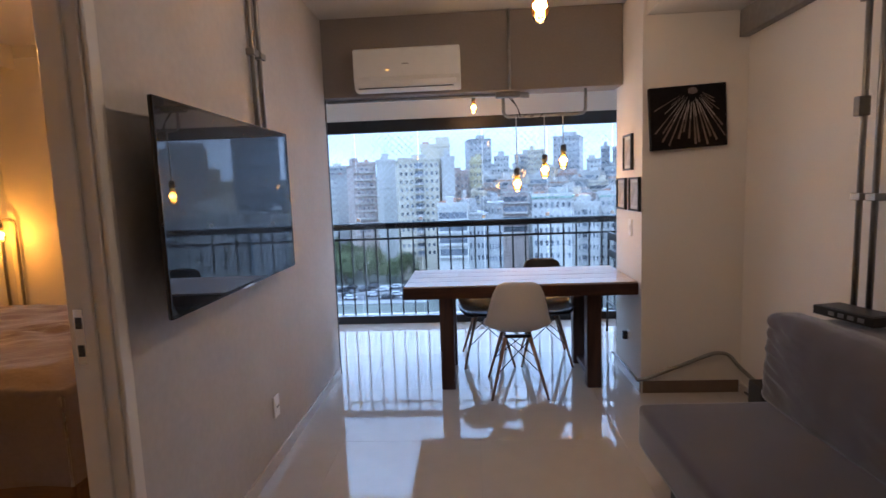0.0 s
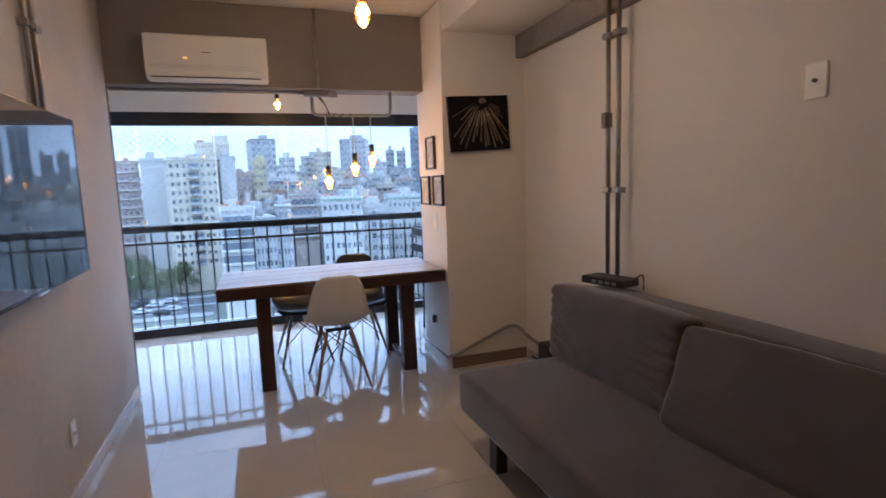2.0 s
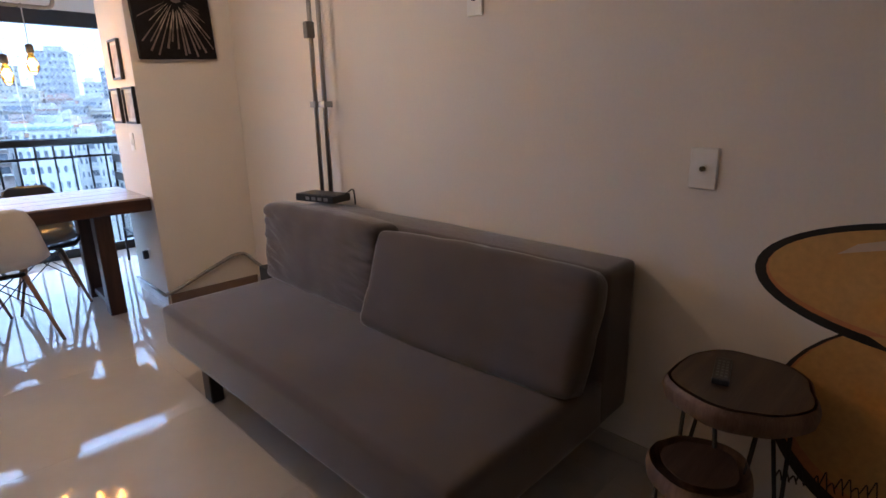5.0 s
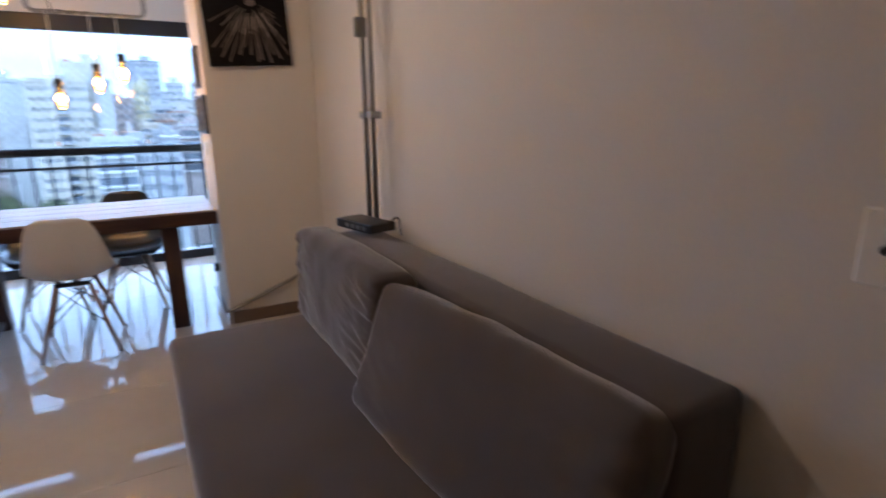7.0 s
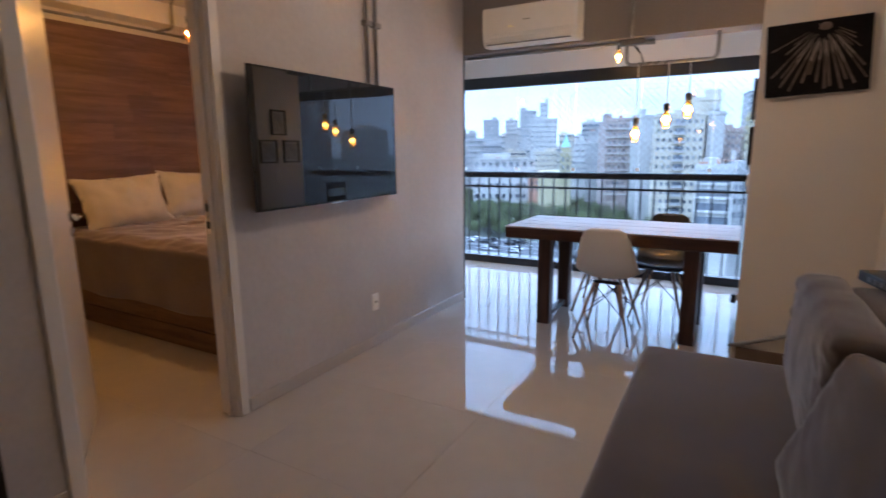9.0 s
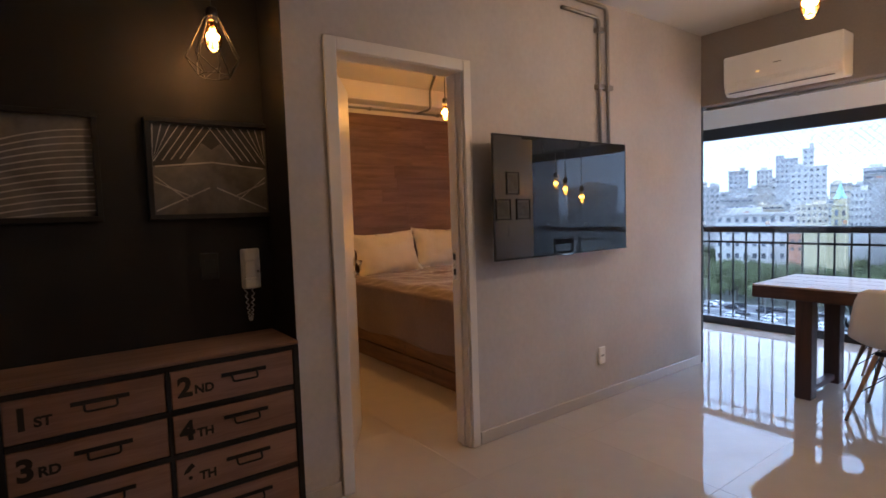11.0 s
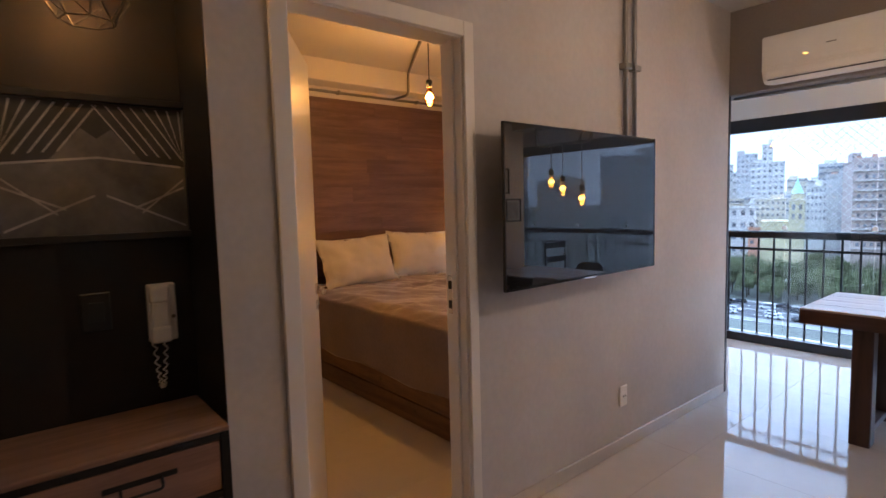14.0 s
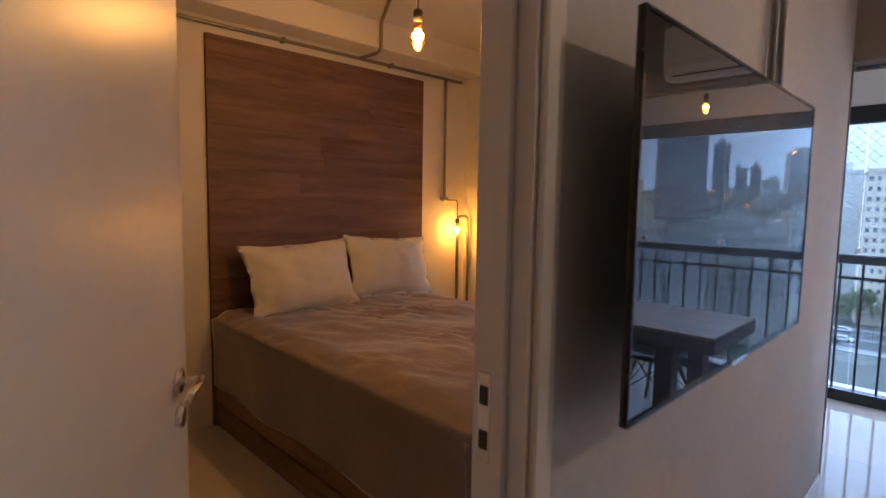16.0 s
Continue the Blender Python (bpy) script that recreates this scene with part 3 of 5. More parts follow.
c = conduit("u-shaped galvanised conduit that carries the pendant cords", [(0.475, 4.315, 2.10), (0.475, 4.315, 1.962), (1.085, 4.315, 1.962), (1.085, 4.315, 2.143)], 0.0125, [])
b = bmesh.new()
for k, (xa, xb) in enumerate(((0.567, 0.52), (0.777, 0.53), (0.918, 0.54))):
    pts = []
    for q in range(13):
        u = q / 12
        xx = xa + (0.60 - xa) * u
        pts.append((xx, 4.315 + 0.017 * math.cos(9 * u * (1 + k) + k), 1.962 + 0.017 * math.sin(9 * u * (1 + k) + k)))
    b = pipe(pts + [(0.58, 4.315, 2.03), (xb, 4.318, 2.10)], 0.0028, 0.01, 6, b)
part("wrapped_cord", b, M_CORD, c, "black cords wound round the tube")
# floor conduit in the corner by the column
c = conduit("grey steel conduit sloping along the corner of the column", [(1.322, 3.785, 0.10), (1.36, 3.776, 0.105), (1.60, 3.775, 0.20), (1.82, 3.775, 0.285), (1.90, 3.76, 0.28), (1.93, 3.68, 0.22), (1.90, 3.30, 0.20), (1.86, 3.05, 0.16)], 0.0125, [])
c = conduit("steel conduit lying along the foot of the column", [(1.318, 3.79, 0.09), (1.318, 4.42, 0.09)], 0.010, [])

# ---- television ----
tv = thing("television", (-0.80, 2.42, 1.06), "large flat black television hung on the cement wall", "television")
TX, TY0, TY1, TZ0, TZ1 = -0.752, 1.822, 3.04, 1.063, 1.762
part("housing", box(TX - 0.013, TX - 0.003, TY0, TY1, TZ0, TZ1, 0.003, 2), M_BLKPLAS, tv)
part("housing_lower", box(TX - 0.075, TX - 0.012, TY0 + 0.15, TY1 - 0.15, TZ0 + 0.03, TZ0 + 0.42, 0.012, 2), M_BLKPLAS, tv)
part("screen", box(TX - 0.004, TX, TY0 + 0.007, TY1 - 0.007, TZ0 + 0.010, TZ1 - 0.007, 0.001), M_SCREEN, tv, "glossy dark screen")
for nm, bb in (("bezel", (TX - 0.006, TX + 0.002, TY0, TY0 + 0.007, TZ0, TZ1)), ("bezel", (TX - 0.006, TX + 0.002, TY1 - 0.007, TY1, TZ0, TZ1)),
               ("bezel", (TX - 0.006, TX + 0.002, TY0 + 0.007, TY1 - 0.007, TZ1 - 0.007, TZ1)), ("bezel", (TX - 0.006, TX + 0.003, TY0 + 0.007, TY1 - 0.007, TZ0, TZ0 + 0.010))):
    part(nm, box(*bb), M_TVTRIM, tv)
part("badge", box(TX - 0.004, TX + 0.004, 2.37, 2.47, TZ0 - 0.006, TZ0 + 0.004, 0.001), M_CHROME, tv, "small bright badge")
part("wall_bracket", box(XL - 0.012, TX - 0.074, 2.25, 2.60, 1.28, 1.58, 0.004), M_BLKMETAL, tv)

# ---- switches, sockets ----
# the screen is swivelled a little on its bracket
tv.matrix_basis = Matrix.Translation((0.008, 0, 0)) @ tv.matrix_basis @ Matrix.Rotation(radians(0.9), 4, "Z")


def wall_plate(name, centre, normal, label, w=0.078, h=0.12, kind="socket"):
    cx, cy, cz = centre
    t = thing(name, centre, label, "wall socket")
    ax = {"x": (0, 1), "-x": (0, -1), "-y": (1, -1)}[normal]
    def bx(u0, u1, z0, z1, d0, d1, bev):
        if ax[0] == 0:
            return box(cx + ax[1] * d0, cx + ax[1] * d1, cy + u0, cy + u1, cz + z0, cz + z1, bev)
        return box(cx + u0, cx + u1, cy + ax[1] * d0, cy + ax[1] * d1, cz + z0, cz + z1, bev)
    part("cover_plate", bx(-w / 2, w / 2, -h / 2, h / 2, 0.0, 0.009, 0.004), M_PLASTIC, t)
    if kind != "cable":
        part("insert", bx(-w * 0.3, w * 0.3, -h * 0.2, h * 0.2, 0.009, 0.012, 0.001), M_PLASTIC, t)
    if kind == "socket":
        for q in (-0.010, 0.010):
            part("pin_hole", bx(q - 0.0042, q + 0.0042, -0.006, 0.006, 0.0121, 0.0128, 0), M_BLKPLAS, t)
    elif kind == "cable":
        b = rod((cx, cy, cz), (cx + (ax[1] * 0.02 if ax[0] == 0 else 0), cy + (ax[1] * 0.02 if ax[0] else 0), cz), 0.008)
        part("connector", b, M_BLKPLAS, t)
    elif kind == "switch":
        part("rocker", bx(-w * 0.14, w * 0.14, -h * 0.16, h * 0.16, 0.012, 0.015, 0.002), M_PLASTIC, t)
    return t


wall_plate("wall_socket", (XL, 2.905, 0.317), "x", "white wall socket low on the cement wall", 0.072, 0.12)
wall_plate("cable_outlet", (XR, 1.54, 1.742), "-x", "white blank cable plate high on the sofa wall", 0.085, 0.13, "cable")
wall_plate("cable_outlet", (XR, 0.587, 1.126), "-x", "white cable plate on the sofa wall", 0.085, 0.13, "cable")
wall_plate("light_switch", (1.34, 4.04, 1.125), "-x", "white light switch below the small framed prints", 0.075, 0.12, "switch")
t = wall_plate("wall_socket", (1.34, 4.083, 0.345), "-x", "white wall socket with a black plug in it", 0.06, 0.05, "none")
part("plug", box(1.295, 1.33, 4.068, 4.10, 0.30, 0.36, 0.008, 2), M_BLKPLAS, t, "black plug")

# ---- air conditioner ----
ac = thing("air_conditioner", (-0.2, 4.15, 2.15), "white split air conditioner mounted on the beam", "air conditioner")
AX0, AX1 = -0.592, 0.165
prof = [(YB, 2.165), (YB - 0.14, 2.152), (YB - 0.172, 2.178), (YB - 0.192, 2.235), (YB - 0.195, 2.43), (YB - 0.175, 2.445), (YB, 2.445)]
pl = Matrix(((0, 0, 1, AX0), (1, 0, 0, 0), (0, 1, 0, 0), (0, 0, 0, 1)))
b = plate(prof, AX1 - AX0, pl)
bmesh.ops.bevel(b, geom=b.edges[:], offset=0.006, segments=2, affect="EDGES")
part("body", b, M_PLASTIC, ac)
part("front_panel", box(AX0 + 0.012, AX1 - 0.012, YB - 0.199, YB - 0.194, 2.24, 2.425, 0.003), M_PLASTIC, ac)
part("louvre", box(AX0 + 0.03, AX1 - 0.03, -0.004, 0.004, -0.03, 0.03, 0.002, turn=Matrix.Translation((0, YB - 0.187, 2.203)) @ Matrix.Rotation(radians(-18), 4, "X")), M_PLASTIC, ac, "white air louvre")
part("outlet_slot", box(AX0 + 0.03, AX1 - 0.05, YB - 0.1775, YB - 0.166, 2.168, 2.1735), M_BLKPLAS, ac, "dark outlet slot")
M_LED = glow("amber_led", (1.0, 0.45, 0.08), 3.0)
part("status_light", box(-0.36, -0.335, YB - 0.2005, YB - 0.1985, 2.287, 2.291), M_LED, ac)
part("badge", box(-0.245, -0.195, YB - 0.2005, YB - 0.1985, 2.325, 2.331), M_STEEL, ac)

# ---- dining table ----
table = thing("dining_table", (0.53, 4.2, 0), "thick dark wooden dining table with square legs", "table")
T0, T1, TY, TYB = -0.272, 1.325, 3.81, 4.55
part("tabletop", box(T0 + 0.002, T1 - 0.002, TY + 0.002, TYB - 0.002, 0.764, 0.776, 0.003), M_TABLETOP_LIT, table, "brown table top with reflected window light paled into its colour")
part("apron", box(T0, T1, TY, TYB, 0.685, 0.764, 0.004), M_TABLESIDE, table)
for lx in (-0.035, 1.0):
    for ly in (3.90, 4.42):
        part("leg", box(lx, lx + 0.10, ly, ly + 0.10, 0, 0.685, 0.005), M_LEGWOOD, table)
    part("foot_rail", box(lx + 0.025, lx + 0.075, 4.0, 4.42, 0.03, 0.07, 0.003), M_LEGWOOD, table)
for k, py in enumerate((3.995, 4.18, 4.365)):
    part("board_joint", box(T0 + 0.006, T1 - 0.006, py - 0.0006, py + 0.0006, 0.7755, 0.7766), M_TABLESIDE, table)

# ---- shell chairs ----
def shell_bm(low=1.0):
    prof = [(0.235, 0.425), (0.215, 0.442), (0.15, 0.442), (0.06, 0.428), (-0.04, 0.424), (-0.12, 0.44), (-0.17, 0.49), (-0.20, 0.56), (-0.222, 0.65), (-0.24, 0.73), (-0.25, 0.79), (-0.252, 0.815)]
    half = [0.17, 0.205, 0.225, 0.232, 0.232, 0.230, 0.225, 0.212, 0.192, 0.170, 0.142, 0.095]
    curl = [0.0, 0.012, 0.03, 0.055, 0.075, 0.09, 0.085, 0.07, 0.055, 0.04, 0.028, 0.02]
    prof = [(y, z if z < 0.5 else 0.5 + (z - 0.5) * low) for y, z in prof]
    m = bmesh.new()
    rows = []
    N = 14
    for i, ((y, z), h, c) in enumerate(zip(prof, half, curl)):
        u = i / (len(prof) - 1)
        row = []
        for k in range(N + 1):
            s = -1 + 2 * k / N
            lift = c * abs(s) ** 2.6
            a = min(1, max(0, (u - 0.30) / 0.35))
            row.append(m.verts.new((h * s, y + lift * a * 0.9, z + lift * (1 - a))))
        rows.append(row)
    for A, B in zip(rows, rows[1:]):
        for k in range(N):
            m.faces.new((A[k], A[k + 1], B[k + 1], B[k]))
    bmesh.ops.recalc_face_normals(m, faces=m.faces)
    bmesh.ops.solidify(m, geom=m.faces[:], thickness=0.007)
    return m


def shell_chair(m, shell_mat, label, group, low=1.0):
    ch = thing("dining_chair", (0, 0, 0), label, "chair", group)
    part("shell", shell_bm(low), shell_mat, ch, "", True)
    feet = [(-0.20, 0.215), (0.20, 0.215), (-0.19, -0.235), (0.19, -0.235)]
    tops = [(-0.095, 0.10), (0.095, 0.10), (-0.085, -0.095), (0.085, -0.095)]
    for (fx, fy), (tx, ty) in zip(feet, tops):
        lg = part("leg", rod((fx, fy, 0.004), (tx, ty, 0.395), 0.0085, 0.0145, 14), M_BEECH, ch, "tapered beech leg", True)
        part("foot_cap", rod((fx, fy, 0.0), (fx, fy, 0.006), 0.009), M_BLKPLAS, lg)
    def at(i, u):
        (fx, fy), (tx, ty) = feet[i], tops[i]
        return Vector((fx + (tx - fx) * u, fy + (ty - fy) * u, 0.395 * u))
    for i, j in ((0, 1), (2, 3), (0, 2), (1, 3)):
        part("wire_brace", rod(at(i, 0.42), at(j, 0.98), 0.0035, seg=6), M_BLKMETAL, ch, "black wire brace")
        part("wire_brace", rod(at(j, 0.42), at(i, 0.98), 0.0035, seg=6), M_BLKMETAL, ch, "black wire brace")
    b = box(-0.10, 0.10, 0.09, 0.11, 0.392, 0.412, 0.002)
    box(-0.09, 0.09, -0.105, -0.085, 0.395, 0.418, 0.002, bm=b)
    box(-0.01, 0.01, -0.09, 0.095, 0.40, 0.41, 0.002, bm=b)
    part("seat_mount", b, M_BLKMETAL, ch)
    ch.matrix_basis = m
    return ch


G = "chairs round the table"
shell_chair(pose(0.51, 3.935, 0, 0, 0, 0), M_SHELL, "white moulded shell chair with splayed beech legs", G)
shell_chair(pose(0.79, 4.565, 0, 0, 0, 177), M_BLKSHELL, "black moulded shell chair with splayed beech legs", G)
shell_chair(pose(0.31, 4.565, 0, 0, 0, 184), M_BLKSHELL, "black moulded shell chair with a low back pushed under the table", G, 0.72)

# ---- sofa ----
sofa = thing("sofa", (1.5, 1.75, 0), "low grey-brown linen sofa with two loose back cushions", "sofa")
SX0, SX1, SY0, SY1 = 0.985, 1.97, 0.76, 2.66
part("seat", cushion((0.80, SY1 - SY0, 0.21), 0.012, pose((SX0 + 1.785) / 2, (SY0 + SY1) / 2, 0.315), 0.035, 14, 3, 0.004), M_SOFA, sofa, "upholstered seat", True)
part("backrest", cushion((0.225, SY1 - SY0, 0.58), 0.008, pose(1.858, (SY0 + SY1) / 2, 0.508), 0.03, 12, 5, 0.004), M_SOFA, sofa, "upholstered backrest", True)
for lx, ly in ((1.04, 2.36), (1.04, 1.0), (1.88, 2.36), (1.88, 1.0)):
    part("leg", box(lx, lx + 0.06, ly - 0.04, ly + 0.04, 0, 0.235, 0.005), M_BLKPLAS, sofa, "black block leg")
part("base_frame", box(SX0 + 0.03, 1.95, SY0 + 0.04, SY1 - 0.04, 0.20, 0.235, 0.004), M_BLKPLAS, sofa)
sofa.rotation_euler = (0, 0, radians(1.4))
tagged(part("sofa_cushion", cushion((0.17, 0.95, 0.41), 0.024, pose(1.628, 2.205, 0.628, 0, 3, 1), 0.045, 40, 7, 0.012, 0.018), M_SOFA2, None, "", True), "plump grey-brown back cushion leaning on the sofa", "cushion", "sofa cushions")
tagged(part("sofa_cushion", cushion((0.145, 0.98, 0.41), 0.024, pose(1.632, 1.255, 0.608, 0, 21, 5), 0.045, 34, 11, 0.012, 0.005), M_SOFA2, None, "", True), "grey-brown back cushion tilted far back on the sofa", "cushion", "sofa cushions")

# ---- router on the backrest ----
rt = thing("router", (1.83, 2.55, 0.83), "flat black router with cables on the sofa back", "router")
RM = pose(1.85, 2.55, 0.845, 0, 0, 14)
part("case", box(-0.07, 0.07, -0.14, 0.14, -0.02, 0.02, 0.005, 2, turn=RM), M_BLKPLAS, rt)
part("top_panel", box(-0.062, 0.062, -0.13, 0.13, 0.02, 0.0225, 0.001, turn=RM), M_DARKALU, rt)
for k in range(4):
    part("port", box(-0.0715, -0.069, -0.10 + 0.045 * k, -0.072 + 0.045 * k, -0.010, 0.008, turn=RM), M_STEEL, rt)
b = pipe([(1.90, 2.43, 0.85), (1.955, 2.40, 0.90), (1.975, 2.42, 0.80)], 0.004, 0.03, 6)
part("cable", b, M_CORD, rt, "black cable")
# box of cables behind the sofa corner
bx = thing("cable_box", (1.86, 3.2, 0), "small black box with cables on the floor behind the sofa", "box")
part("case", box(1.62, 1.80, 2.82, 2.96, 0, 0.41, 0.02, 2), M_CORD, bx)
part("cable", pipe([(1.70, 2.97, 0.38), (1.80, 3.25, 0.16), (1.93, 3.45, 0.08), (1.965, 3.66, 0.05)], 0.008, 0.06, 8), M_CORD, bx, "black cable", True)

# ---- painting and small framed prints ----
PT = Matrix.Translation((1.612, 3.772, 1.842)) @ Matrix.Rotation(radians(3.0), 4, "Z") @ Matrix.Rotation(radians(-2.8), 4, "Y")
pa = thing("painting", (1.612, 3.78, 1.64), "dark canvas painting of pale light rays, hung askew", "painting")
part("canvas", box(-0.243, 0.243, -0.018, 0.018, -0.196, 0.196, 0.003, turn=PT), M_CANVAS, pa)
rnd = random.Random(4)
PF = PT @ Matrix(((1, 0, 0, 0), (0, 0, -1, -0.018), (0, 1, 0, 0), (0, 0, 0, 1)))
for k in range(21):
    deg = -62 + 124 * k / 20 + rnd.uniform(-1.5, 1.5)
    a = radians(deg)
    half = radians(rnd.uniform(0.6, 1.2) if abs(deg) > 22 else rnd.uniform(1.0, 1.7))
    cuts = [0.06 + rnd.uniform(0, 0.05), rnd.uniform(0.15, 0.24), rnd.uniform(0.27, 0.40)]
    for j, m in ((0, M_CANVASRAY), (1, M_CANVASDIM)):
        if abs(deg) > 40 and j == 0 and rnd.random() < 0.5:
            m = M_CANVASDIM
        pts = []
        for r, q in ((cuts[j], a - half), (cuts[j], a + half), (cuts[j + 1], a + half), (cuts[j + 1], a - half)):
            pts.append((0.03 + r * math.sin(q), 0.178 - r * math.cos(q)))
        if all(abs(u) < 0.237 and abs(v) < 0.19 for u, v in pts):
            part("painted_ray", plate(pts, 0.0010, PF), m, pa)
b = plate([(0.03 + 0.030 * math.cos(q * 0.524) * (1 + 0.2 * math.sin(q * 3)), 0.160 + 0.022 * math.sin(q * 0.524)) for q in range(12)], 0.0014, PT @ Matrix(((1, 0, 0, 0), (0, 0, -1, -0.018), (0, 1, 0, 0), (0, 0, 0, 1))))
part("painted_glow", b, M_CANVASDIM, pa)


def framed(name, plane, w, h, frame_w, depth, frame_mat, print_mat, label, mount=0.0, group=""):
    """A framed print; plane maps (u right, v up, w out of the wall)."""
    t = thing(name, plane.translation, label, "picture frame", group)
    for u0, u1, v0, v1 in ((-w / 2, w / 2, h / 2 - frame_w, h / 2), (-w / 2, w / 2, -h / 2, -h / 2 + frame_w), (-w / 2, -w / 2 + frame_w, -h / 2 + frame_w, h / 2 - frame_w), (w / 2 - frame_w, w / 2, -h / 2 + frame_w, h / 2 - frame_w)):
        part("frame_side", box(u0, u1, v0, v1, 0, depth, 0.002, turn=plane), frame_mat, t)
    part("backing", box(-w / 2 + frame_w, w / 2 - frame_w, -h / 2 + frame_w, h / 2 - frame_w, 0, depth * 0.45, turn=plane), M_PAPER if mount else print_mat, t)
    if mount:
        part("print", box(-w / 2 + frame_w + mount, w / 2 - frame_w - mount, -h / 2 + frame_w + mount, h / 2 - frame_w - mount, depth * 0.45, depth * 0.5, turn=plane), print_mat, t)
    return t


def east_plane(y, z, x=1.34):
    return Matrix(((0, 0, -1, x), (-1, 0, 0, y), (0, 1, 0, z), (0, 0, 0, 1)))


G = "small framed prints on the column"
for y, z in ((4.085, 1.65), (4.245, 1.36), (3.93, 1.36)):
    framed("picture_frame", east_plane(y, z), 0.20 if z > 1.5 else 0.225, 0.25 if z > 1.5 else 0.23, 0.014, 0.022, M_BLKPLAS, M_PRINTPALE, "small black-framed pale print on the column", 0.022, G)


def west_plane(y, z, x):
    return Matrix(((0, 0, 1, x), (1, 0, 0, y), (0, 1, 0, z), (0, 0, 0, 1)))


# two large prints on the black wall
XB = -1.16
PW = west_plane(0.485, 1.568, XB)
p1 = framed("picture_frame", PW, 0.53, 0.44, 0.022, 0.035, M_BLKPLAS, M_PRINTGREY, "black-framed monochrome print of crossing beams")
for s in (-1, 1):
    for k in range(8):
        u0 = s * (0.235 - 0.034 * k)
        v0 = 0.19
        ln = 0.17 - 0.004 * k
        v1 = v0 - ln
        q = [(u0 + s * 0.0, v0), (u0 - s * 0.005, v0), (u0 - s * 0.005 + s * 0.105, v1), (u0 + s * 0.105, v1)]
        q = [(max(-0.24, min(0.24, a)), c) for a, c in q]
        if abs(q[0][0] - q[3][0]) > 0.004:
            part("printed_beam", plate(q, 0.0008, PW @ Matrix.Translation((0, 0, 0.016))), M_PRINTWHITE, p1)
part("printed_roof", plate([(-0.24, 0.012), (0.24, 0.012), (0.24, 0.195), (-0.24, 0.195)], 0.0003, PW @ Matrix.Translation((0, 0, 0.0157))), M_PRINTDARK, p1)
part("printed_gable", plate([(-0.13, 0.012), (0.13, 0.012), (0.04, 0.12), (0.0, 0.09), (-0.04, 0.12)], 0.0005, PW @ Matrix.Translation((0, 0, 0.0157))), M_PRINTGREY, p1)
for s in (-1, 1):
    for u0, v0, u1, v1 in ((0.015, -0.085, 0.235, -0.185), (0.09, -0.125, 0.235, -0.06), (0.11, -0.14, 0.235, -0.035), (0.0, 0.03, 0.23, 0.006)):
        q = [(s * u0, v0), (s * u1, v1), (s * u1, v1 + 0.007), (s * u0, v0 + 0.007)]
        part("printed_line", plate(q if s > 0 else q[::-1], 0.0006, PW @ Matrix.Translation((0, 0, 0.016))), M_PRINTPALE, p1)
PW2 = west_plane(-0.275, 1.568, XB)
p2 = framed("picture_frame", PW2, 0.66, 0.44, 0.022, 0.035, M_BLKPLAS, M_PRINTGREY, "black-framed monochrome print of curved ribs")
for k in range(13):
    v0 = 0.15 - 0.027 * k
    pts = []
    for q in range(9):
        u = q / 8
        pts.append((-0.02 - 0.012 * k + (0.32 - (-0.02 - 0.012 * k)) * u, v0 - 0.07 * (1 - u) ** 2))
    out = [(a, c + 0.003) for a, c in pts] + [(a, c - 0.0025) for a, c in reversed(pts)]
    out = [(max(-0.305, min(0.305, a)), max(-0.195, min(0.195, c))) for a, c in out]
    part("printed_rib", plate(out, 0.0008, PW2 @ Matrix.Translation((0, 0, 0.016))), M_PRINTWHITE, p2)

# ---- caged lamp by the black wall ----
cage = bulb("cage_lamp", (-0.871, 0.454, 2.075), ZC, "black wire cage pendant lamp with a glowing filament bulb", 1.05, 1.15)
CX, CY, CZ = -0.871, 0.454, 2.075
for k in range(7):
    a, a2 = 2 * math.pi * k / 7, 2 * math.pi * (k + 1) / 7
    def P(r, z, q):
        return (CX + r * math.cos(q), CY + r * math.sin(q), CZ + z)
    part("cage_wire", pipe([P(0.028, 0.075, a), P(0.105, -0.085, a), P(0.062, -0.155, a)], 0.0022, 0.004, 6), M_BLKMETAL, cage)
    part("cage_wire", rod(P(0.105, -0.085, a), P(0.062, -0.155, a2), 0.002, seg=6), M_BLKMETAL, cage)
    part("cage_wire", rod(P(0.062, -0.155, a), P(0.062, -0.155, a2), 0.002, seg=6), M_BLKMETAL, cage)
    part("cage_wire", rod(P(0.028, 0.075, a), P(0.028, 0.075, a2), 0.002, seg=6), M_BLKMETAL, cage)

# ---- intercom ----
ic = thing("intercom", (XB, 0.62, 1.02), "white intercom handset with a coiled cord on the black wall", "intercom")
part("base", box(XB, XB + 0.03, 0.587, 0.672, 1.01, 1.20, 0.012, 3), M_PLASTIC, ic)
b = box(XB + 0.032, XB + 0.058, 0.592, 0.645, 1.03, 1.185, 0.014, 4)
box(XB + 0.024, XB + 0.066, 0.589, 0.648, 1.142, 1.198, 0.016, 4, b)
box(XB + 0.024, XB + 0.066, 0.589, 0.648, 1.012, 1.066, 0.016, 4, b)
part("handset", b, M_PLASTIC, ic, "", True)
part("call_button", rod((XB + 0.03, 0.66, 1.09), (XB + 0.034, 0.66, 1.09), 0.006, seg=14), M_CASTGREY, ic)
pts = []
for k in range(110):
    u = k / 109
    a = u * 2 * math.pi * 16
    z = 1.03 - 0.16 * math.sin(u * math.pi) - 0.02 * u
    pts.append((XB + 0.03 + 0.006 * math.cos(a), 0.597 + 0.035 * u + 0.006 * math.sin(a), z))
part("coiled_cord", pipe(pts, 0.0028, 0.002, 5), M_PLASTIC, ic, "white coiled cord")
